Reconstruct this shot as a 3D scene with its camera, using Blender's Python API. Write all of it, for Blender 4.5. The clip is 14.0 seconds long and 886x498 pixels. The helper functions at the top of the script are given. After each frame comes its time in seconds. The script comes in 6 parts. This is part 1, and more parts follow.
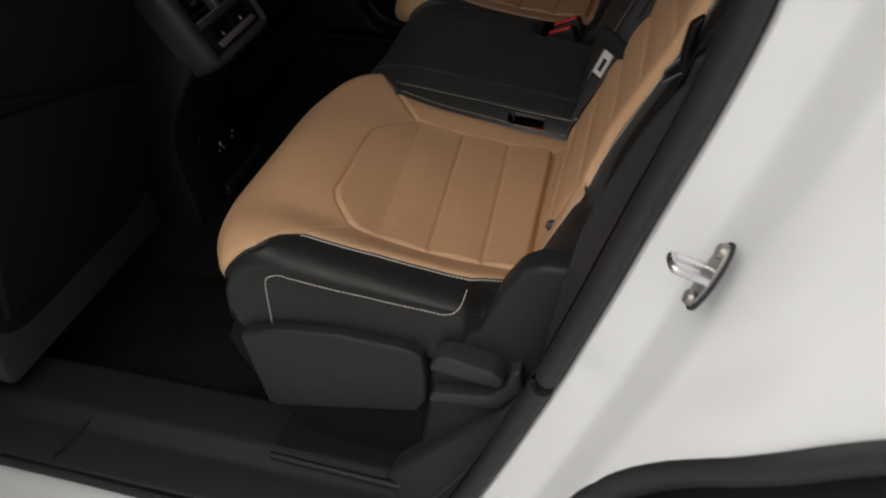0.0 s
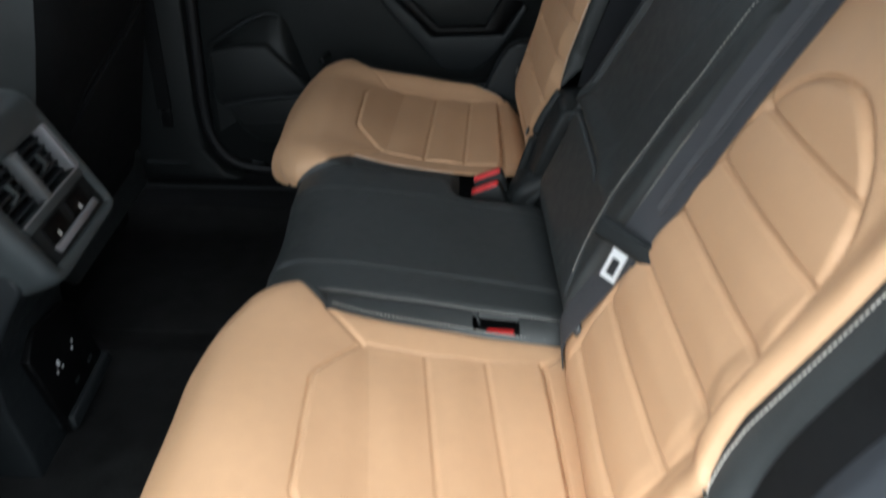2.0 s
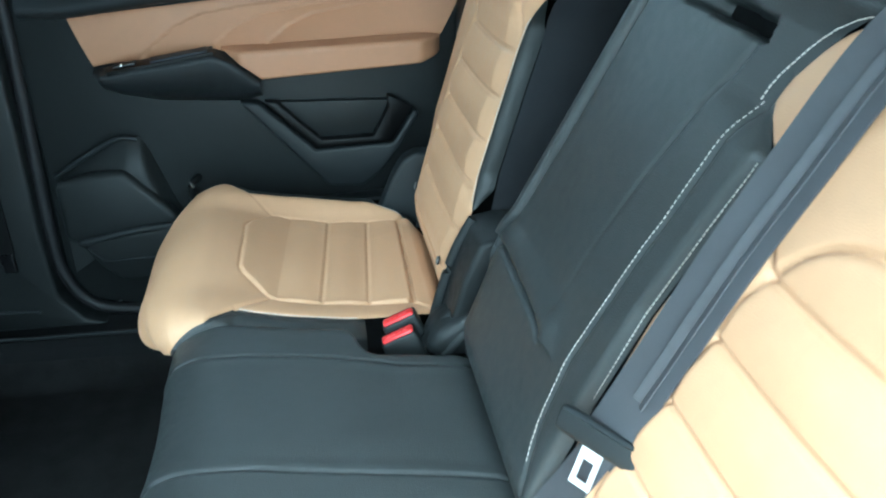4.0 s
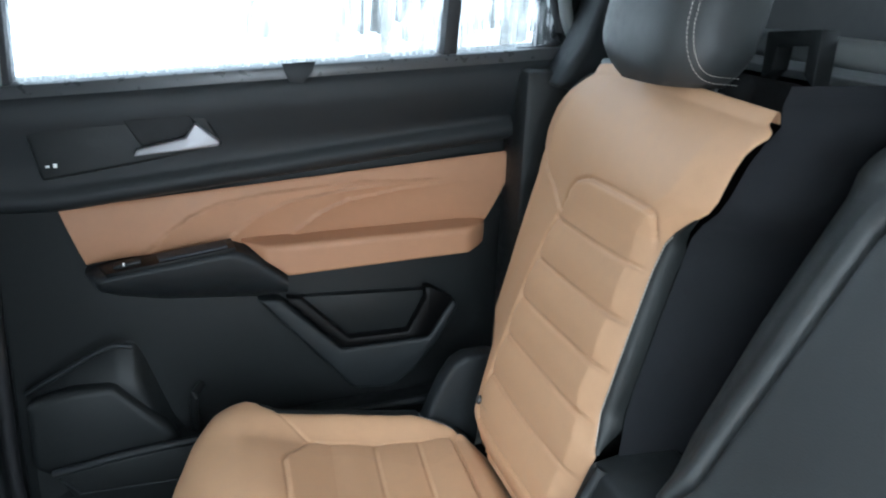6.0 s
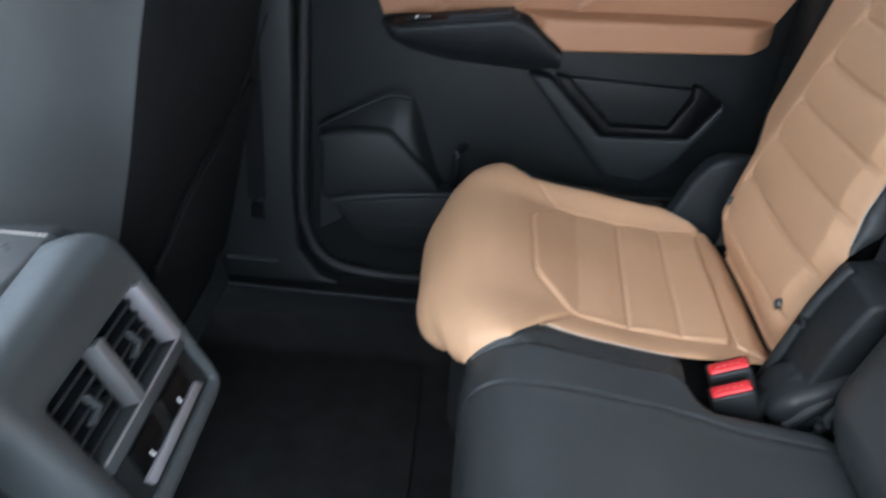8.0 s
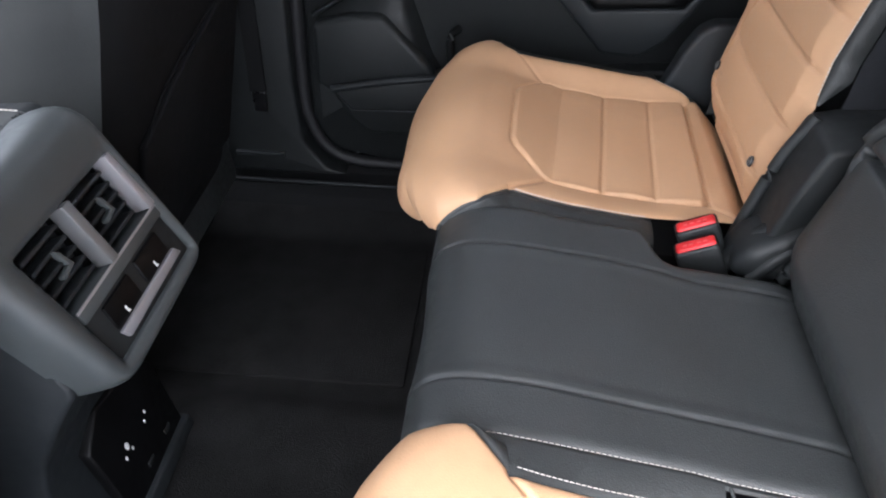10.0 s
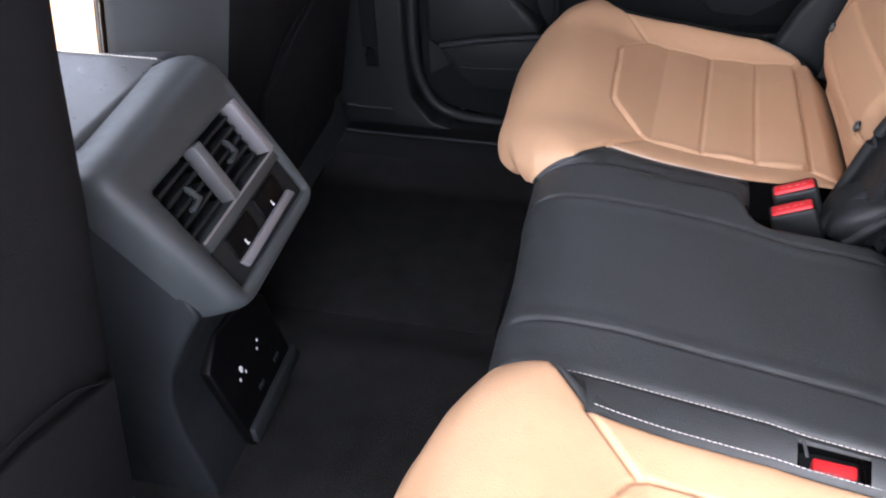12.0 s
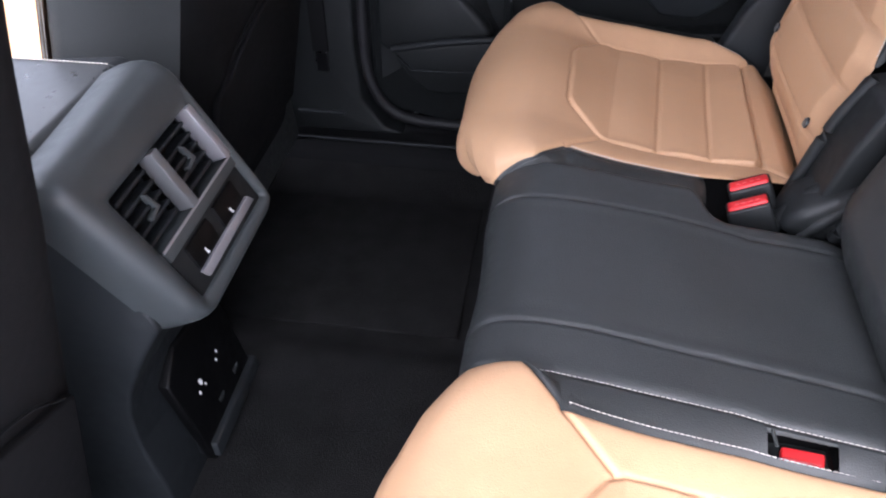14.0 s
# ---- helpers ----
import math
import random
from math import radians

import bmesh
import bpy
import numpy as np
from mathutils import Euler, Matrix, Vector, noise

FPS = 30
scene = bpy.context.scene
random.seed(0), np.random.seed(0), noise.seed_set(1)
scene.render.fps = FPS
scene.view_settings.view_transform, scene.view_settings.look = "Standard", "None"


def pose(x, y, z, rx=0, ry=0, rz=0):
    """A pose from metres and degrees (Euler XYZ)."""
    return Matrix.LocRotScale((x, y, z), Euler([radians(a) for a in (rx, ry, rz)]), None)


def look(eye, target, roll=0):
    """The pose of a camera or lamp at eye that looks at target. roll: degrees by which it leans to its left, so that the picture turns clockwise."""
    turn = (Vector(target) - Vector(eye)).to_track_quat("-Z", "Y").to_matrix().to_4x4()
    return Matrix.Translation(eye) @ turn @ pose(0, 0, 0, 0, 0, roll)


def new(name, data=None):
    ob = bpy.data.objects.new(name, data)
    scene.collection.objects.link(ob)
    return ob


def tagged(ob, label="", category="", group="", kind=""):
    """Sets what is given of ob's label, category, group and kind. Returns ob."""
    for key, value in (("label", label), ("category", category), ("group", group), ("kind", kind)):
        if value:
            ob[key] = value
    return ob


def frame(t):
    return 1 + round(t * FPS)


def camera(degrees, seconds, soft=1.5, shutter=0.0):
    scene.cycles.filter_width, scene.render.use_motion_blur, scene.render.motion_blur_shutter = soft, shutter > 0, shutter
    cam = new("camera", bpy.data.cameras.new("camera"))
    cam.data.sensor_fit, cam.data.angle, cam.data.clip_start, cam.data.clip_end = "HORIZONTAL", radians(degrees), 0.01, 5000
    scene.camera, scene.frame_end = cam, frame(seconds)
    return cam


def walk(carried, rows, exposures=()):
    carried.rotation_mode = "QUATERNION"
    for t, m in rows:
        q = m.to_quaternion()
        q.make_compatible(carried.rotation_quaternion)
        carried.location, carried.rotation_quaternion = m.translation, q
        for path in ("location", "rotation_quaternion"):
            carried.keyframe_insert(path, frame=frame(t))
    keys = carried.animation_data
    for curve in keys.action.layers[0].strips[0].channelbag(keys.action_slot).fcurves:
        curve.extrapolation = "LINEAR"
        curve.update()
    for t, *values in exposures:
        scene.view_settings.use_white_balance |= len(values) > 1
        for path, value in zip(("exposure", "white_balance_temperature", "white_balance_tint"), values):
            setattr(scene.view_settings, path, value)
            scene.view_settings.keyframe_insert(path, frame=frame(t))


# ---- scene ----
cam = camera(58.1, 14.0, soft=2.0, shutter=0.4)
PATH = [
    (0, (0.299, -1.207, 1.3), (-0.116, 0.303, 0.055), -1.2),
    (0.5, (0.244, -1.087, 1.265), (-0.105, 0.421, -0.002), 3.6),
    (1, (0.2, -0.981, 1.268), (-0.104, 0.546, 0.013), 5.6),
    (1.5, (0.102, -0.967, 1.271), (0.046, 0.612, 0.045), 2.5),
    (2, (0.075, -0.918, 1.29), (0.101, 0.767, 0.212), 1.7),
    (2.5, (0.082, -0.832, 1.319), (0.126, 0.946, 0.404), -0.5),
    (2.7, (0.078, -0.836, 1.306), (0.163, 0.931, 0.373), -0.5),
    (4.8, (0.024, -0.581, 1.296), (0.416, 1.151, 0.375), 0.8),
    (5, (-0.012, -0.548, 1.314), (0.4, 1.173, 0.382), 0.6),
    (5.5, (-0.055, -0.474, 1.326), (0.385, 1.229, 0.376), -0.8),
    (6, (-0.128, -0.449, 1.345), (0.428, 1.36, 0.7), 2.4),
    (6.5, (-0.135, -0.421, 1.344), (0.348, 1.408, 0.696), 3.7),
    (7, (-0.129, -0.443, 1.315), (0.248, 1.377, 0.576), 4.3),
    (7.5, (-0.135, -0.493, 1.291), (0.123, 1.283, 0.408), 4.9),
    (8, (-0.164, -0.534, 1.267), (-0.181, 1.184, 0.242), 5.2),
    (8.2, (-0.158, -0.548, 1.257), (-0.245, 1.134, 0.179), 4.9),
    (10.3, (-0.042, -0.576, 1.242), (-0.19, 1.008, 0.029), -0.4),
    (10.5, (-0.034, -0.572, 1.246), (-0.191, 1.006, 0.028), -1.2),
    (11, (-0.055, -0.6, 1.259), (-0.286, 0.932, -0.007), -0.8),
    (11.5, (-0.053, -0.607, 1.261), (-0.405, 0.884, -0.024), -2.6),
    (12, (-0.046, -0.618, 1.259), (-0.432, 0.869, -0.022), -2.5),
    (12.5, (-0.029, -0.617, 1.254), (-0.416, 0.883, -0.012), -4.3),
    (13, (-0.049, -0.605, 1.246), (-0.32, 0.912, -0.03), -2.7),
    (13.5, (-0.08, -0.618, 1.251), (-0.366, 0.89, -0.031), -1.2),
    (14, (-0.066, -0.619, 1.254), (-0.321, 0.902, -0.02), -0.8),
]
walk(cam, [(t, look(eye, target, roll)) for t, eye, target, roll in PATH],
     [(0.0, -0.35, 7000, 12), (0.5, -0.2, 6900, 12), (0.8, 0.35, 6900, 12), (1.0, 0.82, 6850, 10), (1.5, 1.27, 6050, 2), (2.0, 1.57, 5850, 1), (2.5, 2.52, 5050, -12), (5.0, 3.25, 4850, -17), (5.6, 3.2, 5000, -11), (6.0, 2.95, 5500, 0),
      (6.3, 2.2, 6100, 6), (6.5, 1.85, 6250, 8), (7.0, 2.4, 5800, 4), (7.6, 2.65, 5750, 5), (8.3, 2.95, 5400, 6), (10.5, 2.93, 6050, 14), (11.5, 2.9, 5950, 17), (12.5, 2.87, 5800, 19), (14.0, 2.87, 5800, 19)])

# ---- daylight: overcast winter sky ----
world = bpy.data.worlds.new("sky")
scene.world = world
world.use_nodes = True
wn = world.node_tree
sky = wn.nodes.new("ShaderNodeTexSky")
sky.sky_type = "NISHITA"
sky.sun_disc = False
sky.sun_elevation, sky.sun_rotation = radians(54), radians(202)
sky.air_density, sky.dust_density, sky.ozone_density = 1.0, 4.0, 1.0
grey = wn.nodes.new("ShaderNodeHueSaturation")
grey.inputs["Saturation"].default_value = 0.25
wn.links.new(sky.outputs[0], grey.inputs["Color"])
wn.links.new(grey.outputs[0], wn.nodes["Background"].inputs[0])
wn.nodes["Background"].inputs[1].default_value = 0.15
sun_data = bpy.data.lights.new("sun", "SUN")
sun_data.energy, sun_data.angle, sun_data.color = 0.6, radians(90), (1.0, 0.97, 0.93)
sun = new("sun", sun_data)
sun.matrix_world = look((-1.6, -4, 6), (0, 0, 0.7))

# ---- materials ----


def mat(name, color, rough=0.5, metal=0.0, bump=None, vary=0.08, vary_scale=6.0, coat=0.0, spec=0.5, extra=None, patchy=0.07):
    """A Principled material with two scales of colour variation and a grain bump. bump: (kind, scale, strength, distance)."""
    m = bpy.data.materials.new(name)
    m.use_nodes = True
    nt = m.node_tree
    n, l = nt.nodes, nt.links
    b = n["Principled BSDF"]
    b.inputs["Roughness"].default_value, b.inputs["Metallic"].default_value = rough, metal
    b.inputs["Coat Weight"].default_value = coat
    b.inputs["Coat Roughness"].default_value = 0.08
    b.inputs["Specular IOR Level"].default_value = spec
    tc = n.new("ShaderNodeTexCoord")
    n1, n2 = n.new("ShaderNodeTexNoise"), n.new("ShaderNodeTexNoise")
    n1.inputs["Scale"].default_value, n2.inputs["Scale"].default_value = vary_scale, vary_scale * 14
    n1.inputs["Detail"].default_value = n2.inputs["Detail"].default_value = 4
    add = n.new("ShaderNodeMath")
    add.operation = "ADD"
    for nn in (n1, n2):
        l.new(tc.outputs["Object"], nn.inputs["Vector"])
    l.new(n1.outputs[0], add.inputs[0])
    l.new(n2.outputs[0], add.inputs[1])
    ramp = n.new("ShaderNodeMapRange")
    ramp.inputs[1].default_value, ramp.inputs[2].default_value = 0.6, 1.4
    ramp.inputs[3].default_value, ramp.inputs[4].default_value = 1 - vary, 1 + vary
    l.new(add.outputs[0], ramp.inputs[0])
    mul = n.new("ShaderNodeMix")
    mul.data_type, mul.blend_type = "RGBA", "MULTIPLY"
    mul.inputs[0].default_value = 1.0
    mul.inputs[6].default_value = (*color, 1)
    l.new(ramp.outputs[0], mul.inputs[7])
    l.new(mul.outputs[2], b.inputs["Base Color"])
    rr = n.new("ShaderNodeMapRange")
    rr.inputs[1].default_value, rr.inputs[2].default_value = 0.3, 0.7
    rr.inputs[3].default_value, rr.inputs[4].default_value = max(0.02, rough - patchy), min(1, rough + patchy)
    l.new(n2.outputs[0], rr.inputs[0])
    l.new(rr.outputs[0], b.inputs["Roughness"])
    if bump:
        kind, scale, strength, dist = bump
        t = n.new("ShaderNodeTexVoronoi" if kind == "voronoi" else "ShaderNodeTexNoise")
        t.inputs["Scale"].default_value = scale
        if kind == "noise":
            t.inputs["Detail"].default_value = 5
        l.new(tc.outputs["Object"], t.inputs["Vector"])
        bn = n.new("ShaderNodeBump")
        bn.inputs["Strength"].default_value, bn.inputs["Distance"].default_value = strength, dist
        l.new(t.outputs[0], bn.inputs["Height"])
        l.new(bn.outputs[0], b.inputs["Normal"])
    if extra:
        extra(n, l, b, tc, mul)
    return m


TAN_C = (0.582, 0.352, 0.2)


def perforated(n, l, b, tc, mul):
    """Fine punched holes in the middle panels of the cushions."""
    sep, nn = n.new("ShaderNodeSeparateXYZ"), n.new("ShaderNodeTexNoise")
    l.new(tc.outputs["Object"], sep.inputs[0])
    nn.inputs["Scale"].default_value = 9

    def op(kind, a, c=None):
        m_ = n.new("ShaderNodeMath")
        m_.operation = kind
        for i, v_ in enumerate((a, c)):
            if v_ is None:
                continue
            if isinstance(v_, (int, float)):
                m_.inputs[i].default_value = v_
            else:
                l.new(v_, m_.inputs[i])
        return m_.outputs[0]

    l.new(tc.outputs["Object"], nn.inputs["Vector"])
    ay = op("ABSOLUTE", sep.outputs[1])
    fx_ = op("SUBTRACT", op("PINGPONG", sep.outputs[0], 0.0026), 0.0013)
    fy_ = op("SUBTRACT", op("PINGPONG", ay, 0.0026), 0.0013)
    dist = op("SQRT", op("ADD", op("MULTIPLY", fx_, fx_), op("MULTIPLY", fy_, fy_)))
    dot = op("LESS_THAN", dist, 0.0006)
    for lo, hi, src in ((0.0, 0.235, sep.outputs[0]), (0.455, 0.511, ay), (0.69, 0.78, sep.outputs[2])):
        dot = op("MULTIPLY", dot, op("MULTIPLY", op("GREATER_THAN", src, lo), op("LESS_THAN", src, hi)))
    dot = op("MULTIPLY", dot, op("MULTIPLY", op("GREATER_THAN", op("ADD", nn.outputs[0], op("MULTIPLY", op("SUBTRACT", ay, 0.49), 6.0)), 0.42), 0.28))
    mix = n.new("ShaderNodeMix")
    mix.data_type, mix.blend_type = "RGBA", "MIX"
    l.new(dot, mix.inputs[0])
    l.new(mul.outputs[2], mix.inputs[6])
    mix.inputs[7].default_value = (0.12, 0.07, 0.04, 1)
    l.new(mix.outputs[2], b.inputs["Base Color"])


TAN = mat("tan_leather", TAN_C, 0.5, bump=("voronoi", 700, 0.25, 0.0006), vary=0.05, vary_scale=5, extra=perforated)
# Redder tan leather, darkened for the weaker light on the upright door.
DIMMED_DOOR_TAN = mat("dimmed_tan_leather", (0.42, 0.217, 0.117), 0.55, bump=("voronoi", 800, 0.2, 0.0005), vary=0.05, vary_scale=5)
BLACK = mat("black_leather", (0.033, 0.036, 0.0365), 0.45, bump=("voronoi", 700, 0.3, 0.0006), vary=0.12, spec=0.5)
# Smoother, and paler in base colour to paint the doorway's sheen.
SMOOTH = mat("smooth_black_leather_sheen", (0.05, 0.054, 0.055), 0.33, bump=("voronoi", 700, 0.15, 0.0004), vary=0.1, spec=0.7)
# Darker copy of the black leather: shade put into side-facing covers.
SHADED_BLACK = mat("shaded_black_leather", (0.012, 0.014, 0.014), 0.45, bump=("voronoi", 700, 0.3, 0.0006), vary=0.12, spec=0.38)
PLASTIC = mat("black_grained_plastic", (0.012, 0.0138, 0.0145), 0.52, bump=("noise", 1400, 0.3, 0.0004), vary=0.1, spec=0.4)
LINING = mat("charcoal_pillar_plastic", (0.03, 0.033, 0.039), 0.55, bump=("noise", 1400, 0.3, 0.0004), vary=0.1, spec=0.35)
PLASTIC2 = mat("charcoal_plastic", (0.015, 0.0175, 0.0195), 0.52, bump=("noise", 1400, 0.3, 0.0004), vary=0.1, spec=0.35)
GLOSS = mat("gloss_black_plastic", (0.006, 0.006, 0.007), 0.3, vary=0.1)
CLOTH = mat("dark_grey_cloth", (0.0095, 0.0098, 0.0105), 0.9, bump=("noise", 900, 0.5, 0.001), vary=0.15, spec=0.15)
FLANK = mat("dark_blue_grey_cloth", (0.0155, 0.0165, 0.019), 0.88, bump=("noise", 900, 0.5, 0.001), vary=0.15, spec=0.2)
CARPET = mat("black_carpet", (0.016, 0.016, 0.0162), 0.95, bump=("noise", 600, 1.0, 0.003), vary=0.5, vary_scale=22, spec=0.15)
WEB = mat("dark_grey_webbing", (0.062, 0.063, 0.07), 0.6, bump=("noise", 1500, 0.6, 0.0006), vary=0.16, vary_scale=14)
RED = mat("red_plastic", (0.75, 0.03, 0.035), 0.4, vary=0.05)
METAL = mat("satin_chrome", (0.75, 0.75, 0.77), 0.28, metal=1.0, vary=0.05)
PLATED = mat("bright_plated_steel", (0.85, 0.85, 0.86), 0.35, metal=0.35, vary=0.05)
STEEL = mat("zinc_steel", (0.34, 0.33, 0.31), 0.32, metal=1.0, vary=0.2, vary_scale=40)
SILVER = mat("silver_trim", (0.2, 0.203, 0.208), 0.45, metal=0.5, vary=0.05)
SATIN = mat("satin_silver_plastic", (0.34, 0.335, 0.35), 0.38, metal=0.4, vary=0.04)
CONSOLE = mat("charcoal_soft_plastic", (0.055, 0.062, 0.064), 0.42, bump=("noise", 1400, 0.3, 0.0004), vary=0.1)
# Near-black: real plastic on trims, and painted shade inside recesses.
DEEP = mat("deep_black_plastic_and_shade", (0.0025, 0.0025, 0.0028), 0.45, vary=0.1, spec=0.2)
RUBBER = mat("black_rubber", (0.015, 0.015, 0.017), 0.6, bump=("noise", 300, 0.15, 0.001), vary=0.1)
THREAD = mat("pale_thread", (0.58, 0.55, 0.5), 0.8, vary=0.1, vary_scale=60)
PINKMARK = mat("pale_red_print", (0.78, 0.12, 0.12), 0.5, vary=0.02)
WHITEMARK = mat("white_print", (0.85, 0.85, 0.85), 0.5, vary=0.02)
WHITE = mat("white_car_paint", (0.77, 0.8, 0.81), 0.3, coat=0.5, vary=0.006, vary_scale=2, patchy=0.005)
SNOW = mat("trodden_snow", (0.82, 0.84, 0.87), 0.85, bump=("noise", 4, 0.6, 0.05), vary=0.08, vary_scale=0.6)
# Wood grey is lifted to paint the haze of the wet window.
WOOD_FAR = mat("hazed_bare_wood", (0.2, 0.2, 0.2), 0.9, vary=0.4, vary_scale=0.8)
HEADLINER = mat("grey_headliner", (0.72, 0.72, 0.71), 0.9, bump=("noise", 800, 0.4, 0.001), vary=0.04)
GREYTRIM = mat("grey_plastic", (0.16, 0.17, 0.17), 0.5, bump=("noise", 1400, 0.3, 0.0004), vary=0.08)
LEDGE = mat("smooth_charcoal_plastic", (0.06, 0.063, 0.066), 0.32, bump=("noise", 1400, 0.15, 0.0003), vary=0.06, spec=0.6)
TYRE = mat("tyre_rubber", (0.02, 0.02, 0.02), 0.8, vary=0.2)



def wet_glass():
    """Clear glass with runs of melt water and frost that scatter the light behind."""
    m = bpy.data.materials.new("wet_glass")
    m.use_nodes = True
    n, l = m.node_tree.nodes, m.node_tree.links
    n.remove(n["Principled BSDF"])
    clear, gloss, film, veil = n.new("ShaderNodeBsdfTransparent"), n.new("ShaderNodeBsdfGlossy"), n.new("ShaderNodeBsdfTranslucent"), n.new("ShaderNodeBsdfRefraction")
    gloss.inputs["Roughness"].default_value = 0.02
    veil.inputs["IOR"].default_value, veil.inputs["Roughness"].default_value = 1.02, 0.18
    film.inputs["Color"].default_value = (0.8, 0.81, 0.82, 1)
    clear.inputs["Color"].default_value = (0.8, 0.82, 0.82, 1)
    tc, mp_, mq = n.new("ShaderNodeTexCoord"), n.new("ShaderNodeMapping"), n.new("ShaderNodeMapping")
    mp_.inputs["Scale"].default_value, mq.inputs["Scale"].default_value = (90, 1, 14), (6, 1, 5)
    n1, n2 = n.new("ShaderNodeTexNoise"), n.new("ShaderNodeTexNoise")
    n1.inputs["Scale"].default_value, n1.inputs["Detail"].default_value = 1.6, 6
    n2.inputs["Scale"].default_value, n2.inputs["Detail"].default_value = 1.0, 3
    l.new(tc.outputs["Object"], mp_.inputs[0])
    l.new(tc.outputs["Object"], mq.inputs[0])
    l.new(mp_.outputs[0], n1.inputs["Vector"])
    l.new(mq.outputs[0], n2.inputs["Vector"])
    add = n.new("ShaderNodeMath")
    add.operation = "ADD"
    l.new(n1.outputs[0], add.inputs[0])
    l.new(n2.outputs[0], add.inputs[1])
    ramp = n.new("ShaderNodeMapRange")
    ramp.inputs[1].default_value, ramp.inputs[2].default_value = 0.85, 1.2
    l.new(add.outputs[0], ramp.inputs[0])
    a, b, c = n.new("ShaderNodeMixShader"), n.new("ShaderNodeMixShader"), n.new("ShaderNodeMixShader")
    c.inputs[0].default_value = 0.35
    l.new(film.outputs[0], c.inputs[1])
    l.new(veil.outputs[0], c.inputs[2])
    l.new(ramp.outputs[0], a.inputs[0])
    l.new(clear.outputs[0], a.inputs[1])
    l.new(c.outputs[0], a.inputs[2])
    b.inputs[0].default_value = 0.05
    l.new(a.outputs[0], b.inputs[1])
    l.new(gloss.outputs[0], b.inputs[2])
    l.new(b.outputs[0], n["Material Output"].inputs[0])
    return m


GLASS = wet_glass()

# ---- mesh helpers ----


def thing(name, label, category, at=(0, 0, 0), group="", kind=""):
    e = new(name)
    e.location = at
    e.empty_display_size = 0.05
    return tagged(e, label, category, group, kind)


def mesh_ob(name, verts, faces, material, parent=None, label="", smooth=True, kind=""):
    me = bpy.data.meshes.new(name)
    me.from_pydata([tuple(v) for v in verts], [], faces)
    me.materials.append(material)
    if smooth:
        me.polygons.foreach_set("use_smooth", [True] * len(me.polygons))
    me.update()
    ob = new(name, me)
    if parent:
        ob.parent = parent
        ob.matrix_parent_inverse = Matrix.Translation(parent.location).inverted()
    return tagged(ob, label, kind=kind)


def part(name, bm, material, parent=None, label="", smooth=None, kind=""):
    """Links a bmesh as one mesh object; smooth: degrees under which edges are shaded smooth."""
    bmesh.ops.recalc_face_normals(bm, faces=bm.faces)
    if smooth:
        for f in bm.faces:
            f.smooth = True
        for e in bm.edges:
            if len(e.link_faces) == 2 and e.calc_face_angle(0) > radians(smooth):
                e.smooth = False
    me = bpy.data.meshes.new(name)
    bm.to_mesh(me)
    bm.free()
    me.materials.append(material)
    ob = new(name, me)
    if parent:
        ob.parent = parent
        ob.matrix_parent_inverse = Matrix.Translation(parent.location if parent.parent is None else Vector((0, 0, 0))).inverted()
    return tagged(ob, label, kind=kind)


def box(x0, x1, y0, y1, z0, z1, bevel=0.004, seg=2, m=None):
    bm = bmesh.new()
    bmesh.ops.create_cube(bm, size=1)
    for v in bm.verts:
        v.co = Vector((x0 + (v.co.x + 0.5) * (x1 - x0), y0 + (v.co.y + 0.5) * (y1 - y0), z0 + (v.co.z + 0.5) * (z1 - z0)))
    if bevel:
        bmesh.ops.bevel(bm, geom=bm.edges[:], offset=bevel, segments=seg, affect="EDGES", profile=0.5)
    if m:
        bmesh.ops.transform(bm, matrix=m, verts=bm.verts)
    return bm


def prism(pts, place, a, b, bevel=0.004, seg=2):
    """A polygon of 2D points, thrust from a to b; place(u, v, w) gives the 3D point."""
    bm = bmesh.new()
    lo = [bm.verts.new(place(u, v, a)) for u, v in pts]
    hi = [bm.verts.new(place(u, v, b)) for u, v in pts]
    n = len(pts)
    bm.faces.new(lo)
    bm.faces.new(hi[::-1])
    for i in range(n):
        bm.faces.new((lo[i], hi[i], hi[(i + 1) % n], lo[(i + 1) % n]))
    bmesh.ops.recalc_face_normals(bm, faces=bm.faces)
    if bevel:
        bmesh.ops.bevel(bm, geom=bm.edges[:], offset=bevel, segments=seg, affect="EDGES", profile=0.5, clamp_overlap=True)
    return bm


def xz(u, v, w):
    return (u, w, v)


def yz(u, v, w):
    return (w, u, v)


def spline(pts, n, closed=False):
    """n points along a Catmull-Rom curve through pts, evenly by length."""
    p = [Vector(q) for q in pts]
    ext = [p[-1], *p, p[0], p[1]] if closed else [2 * p[0] - p[1], *p, 2 * p[-1] - p[-2]]
    fine = []
    for i in range(len(ext) - 3):
        a, b, c, d = ext[i:i + 4]
        for k in range(12):
            t = k / 12
            fine.append(0.5 * ((2 * b) + (c - a) * t + (2 * a - 5 * b + 4 * c - d) * t * t + (3 * b - a - 3 * c + d) * t ** 3))
    fine.append(p[0] if closed else p[-1])
    cum = [0.0]
    for a, b in zip(fine, fine[1:]):
        cum.append(cum[-1] + (b - a).length)
    out, j = [], 0
    for i in range(n):
        s = cum[-1] * i / (n if closed else n - 1)
        while j < len(cum) - 2 and cum[j + 1] < s:
            j += 1
        f = (s - cum[j]) / max(cum[j + 1] - cum[j], 1e-9)
        out.append(fine[j].lerp(fine[j + 1], f))
    return out


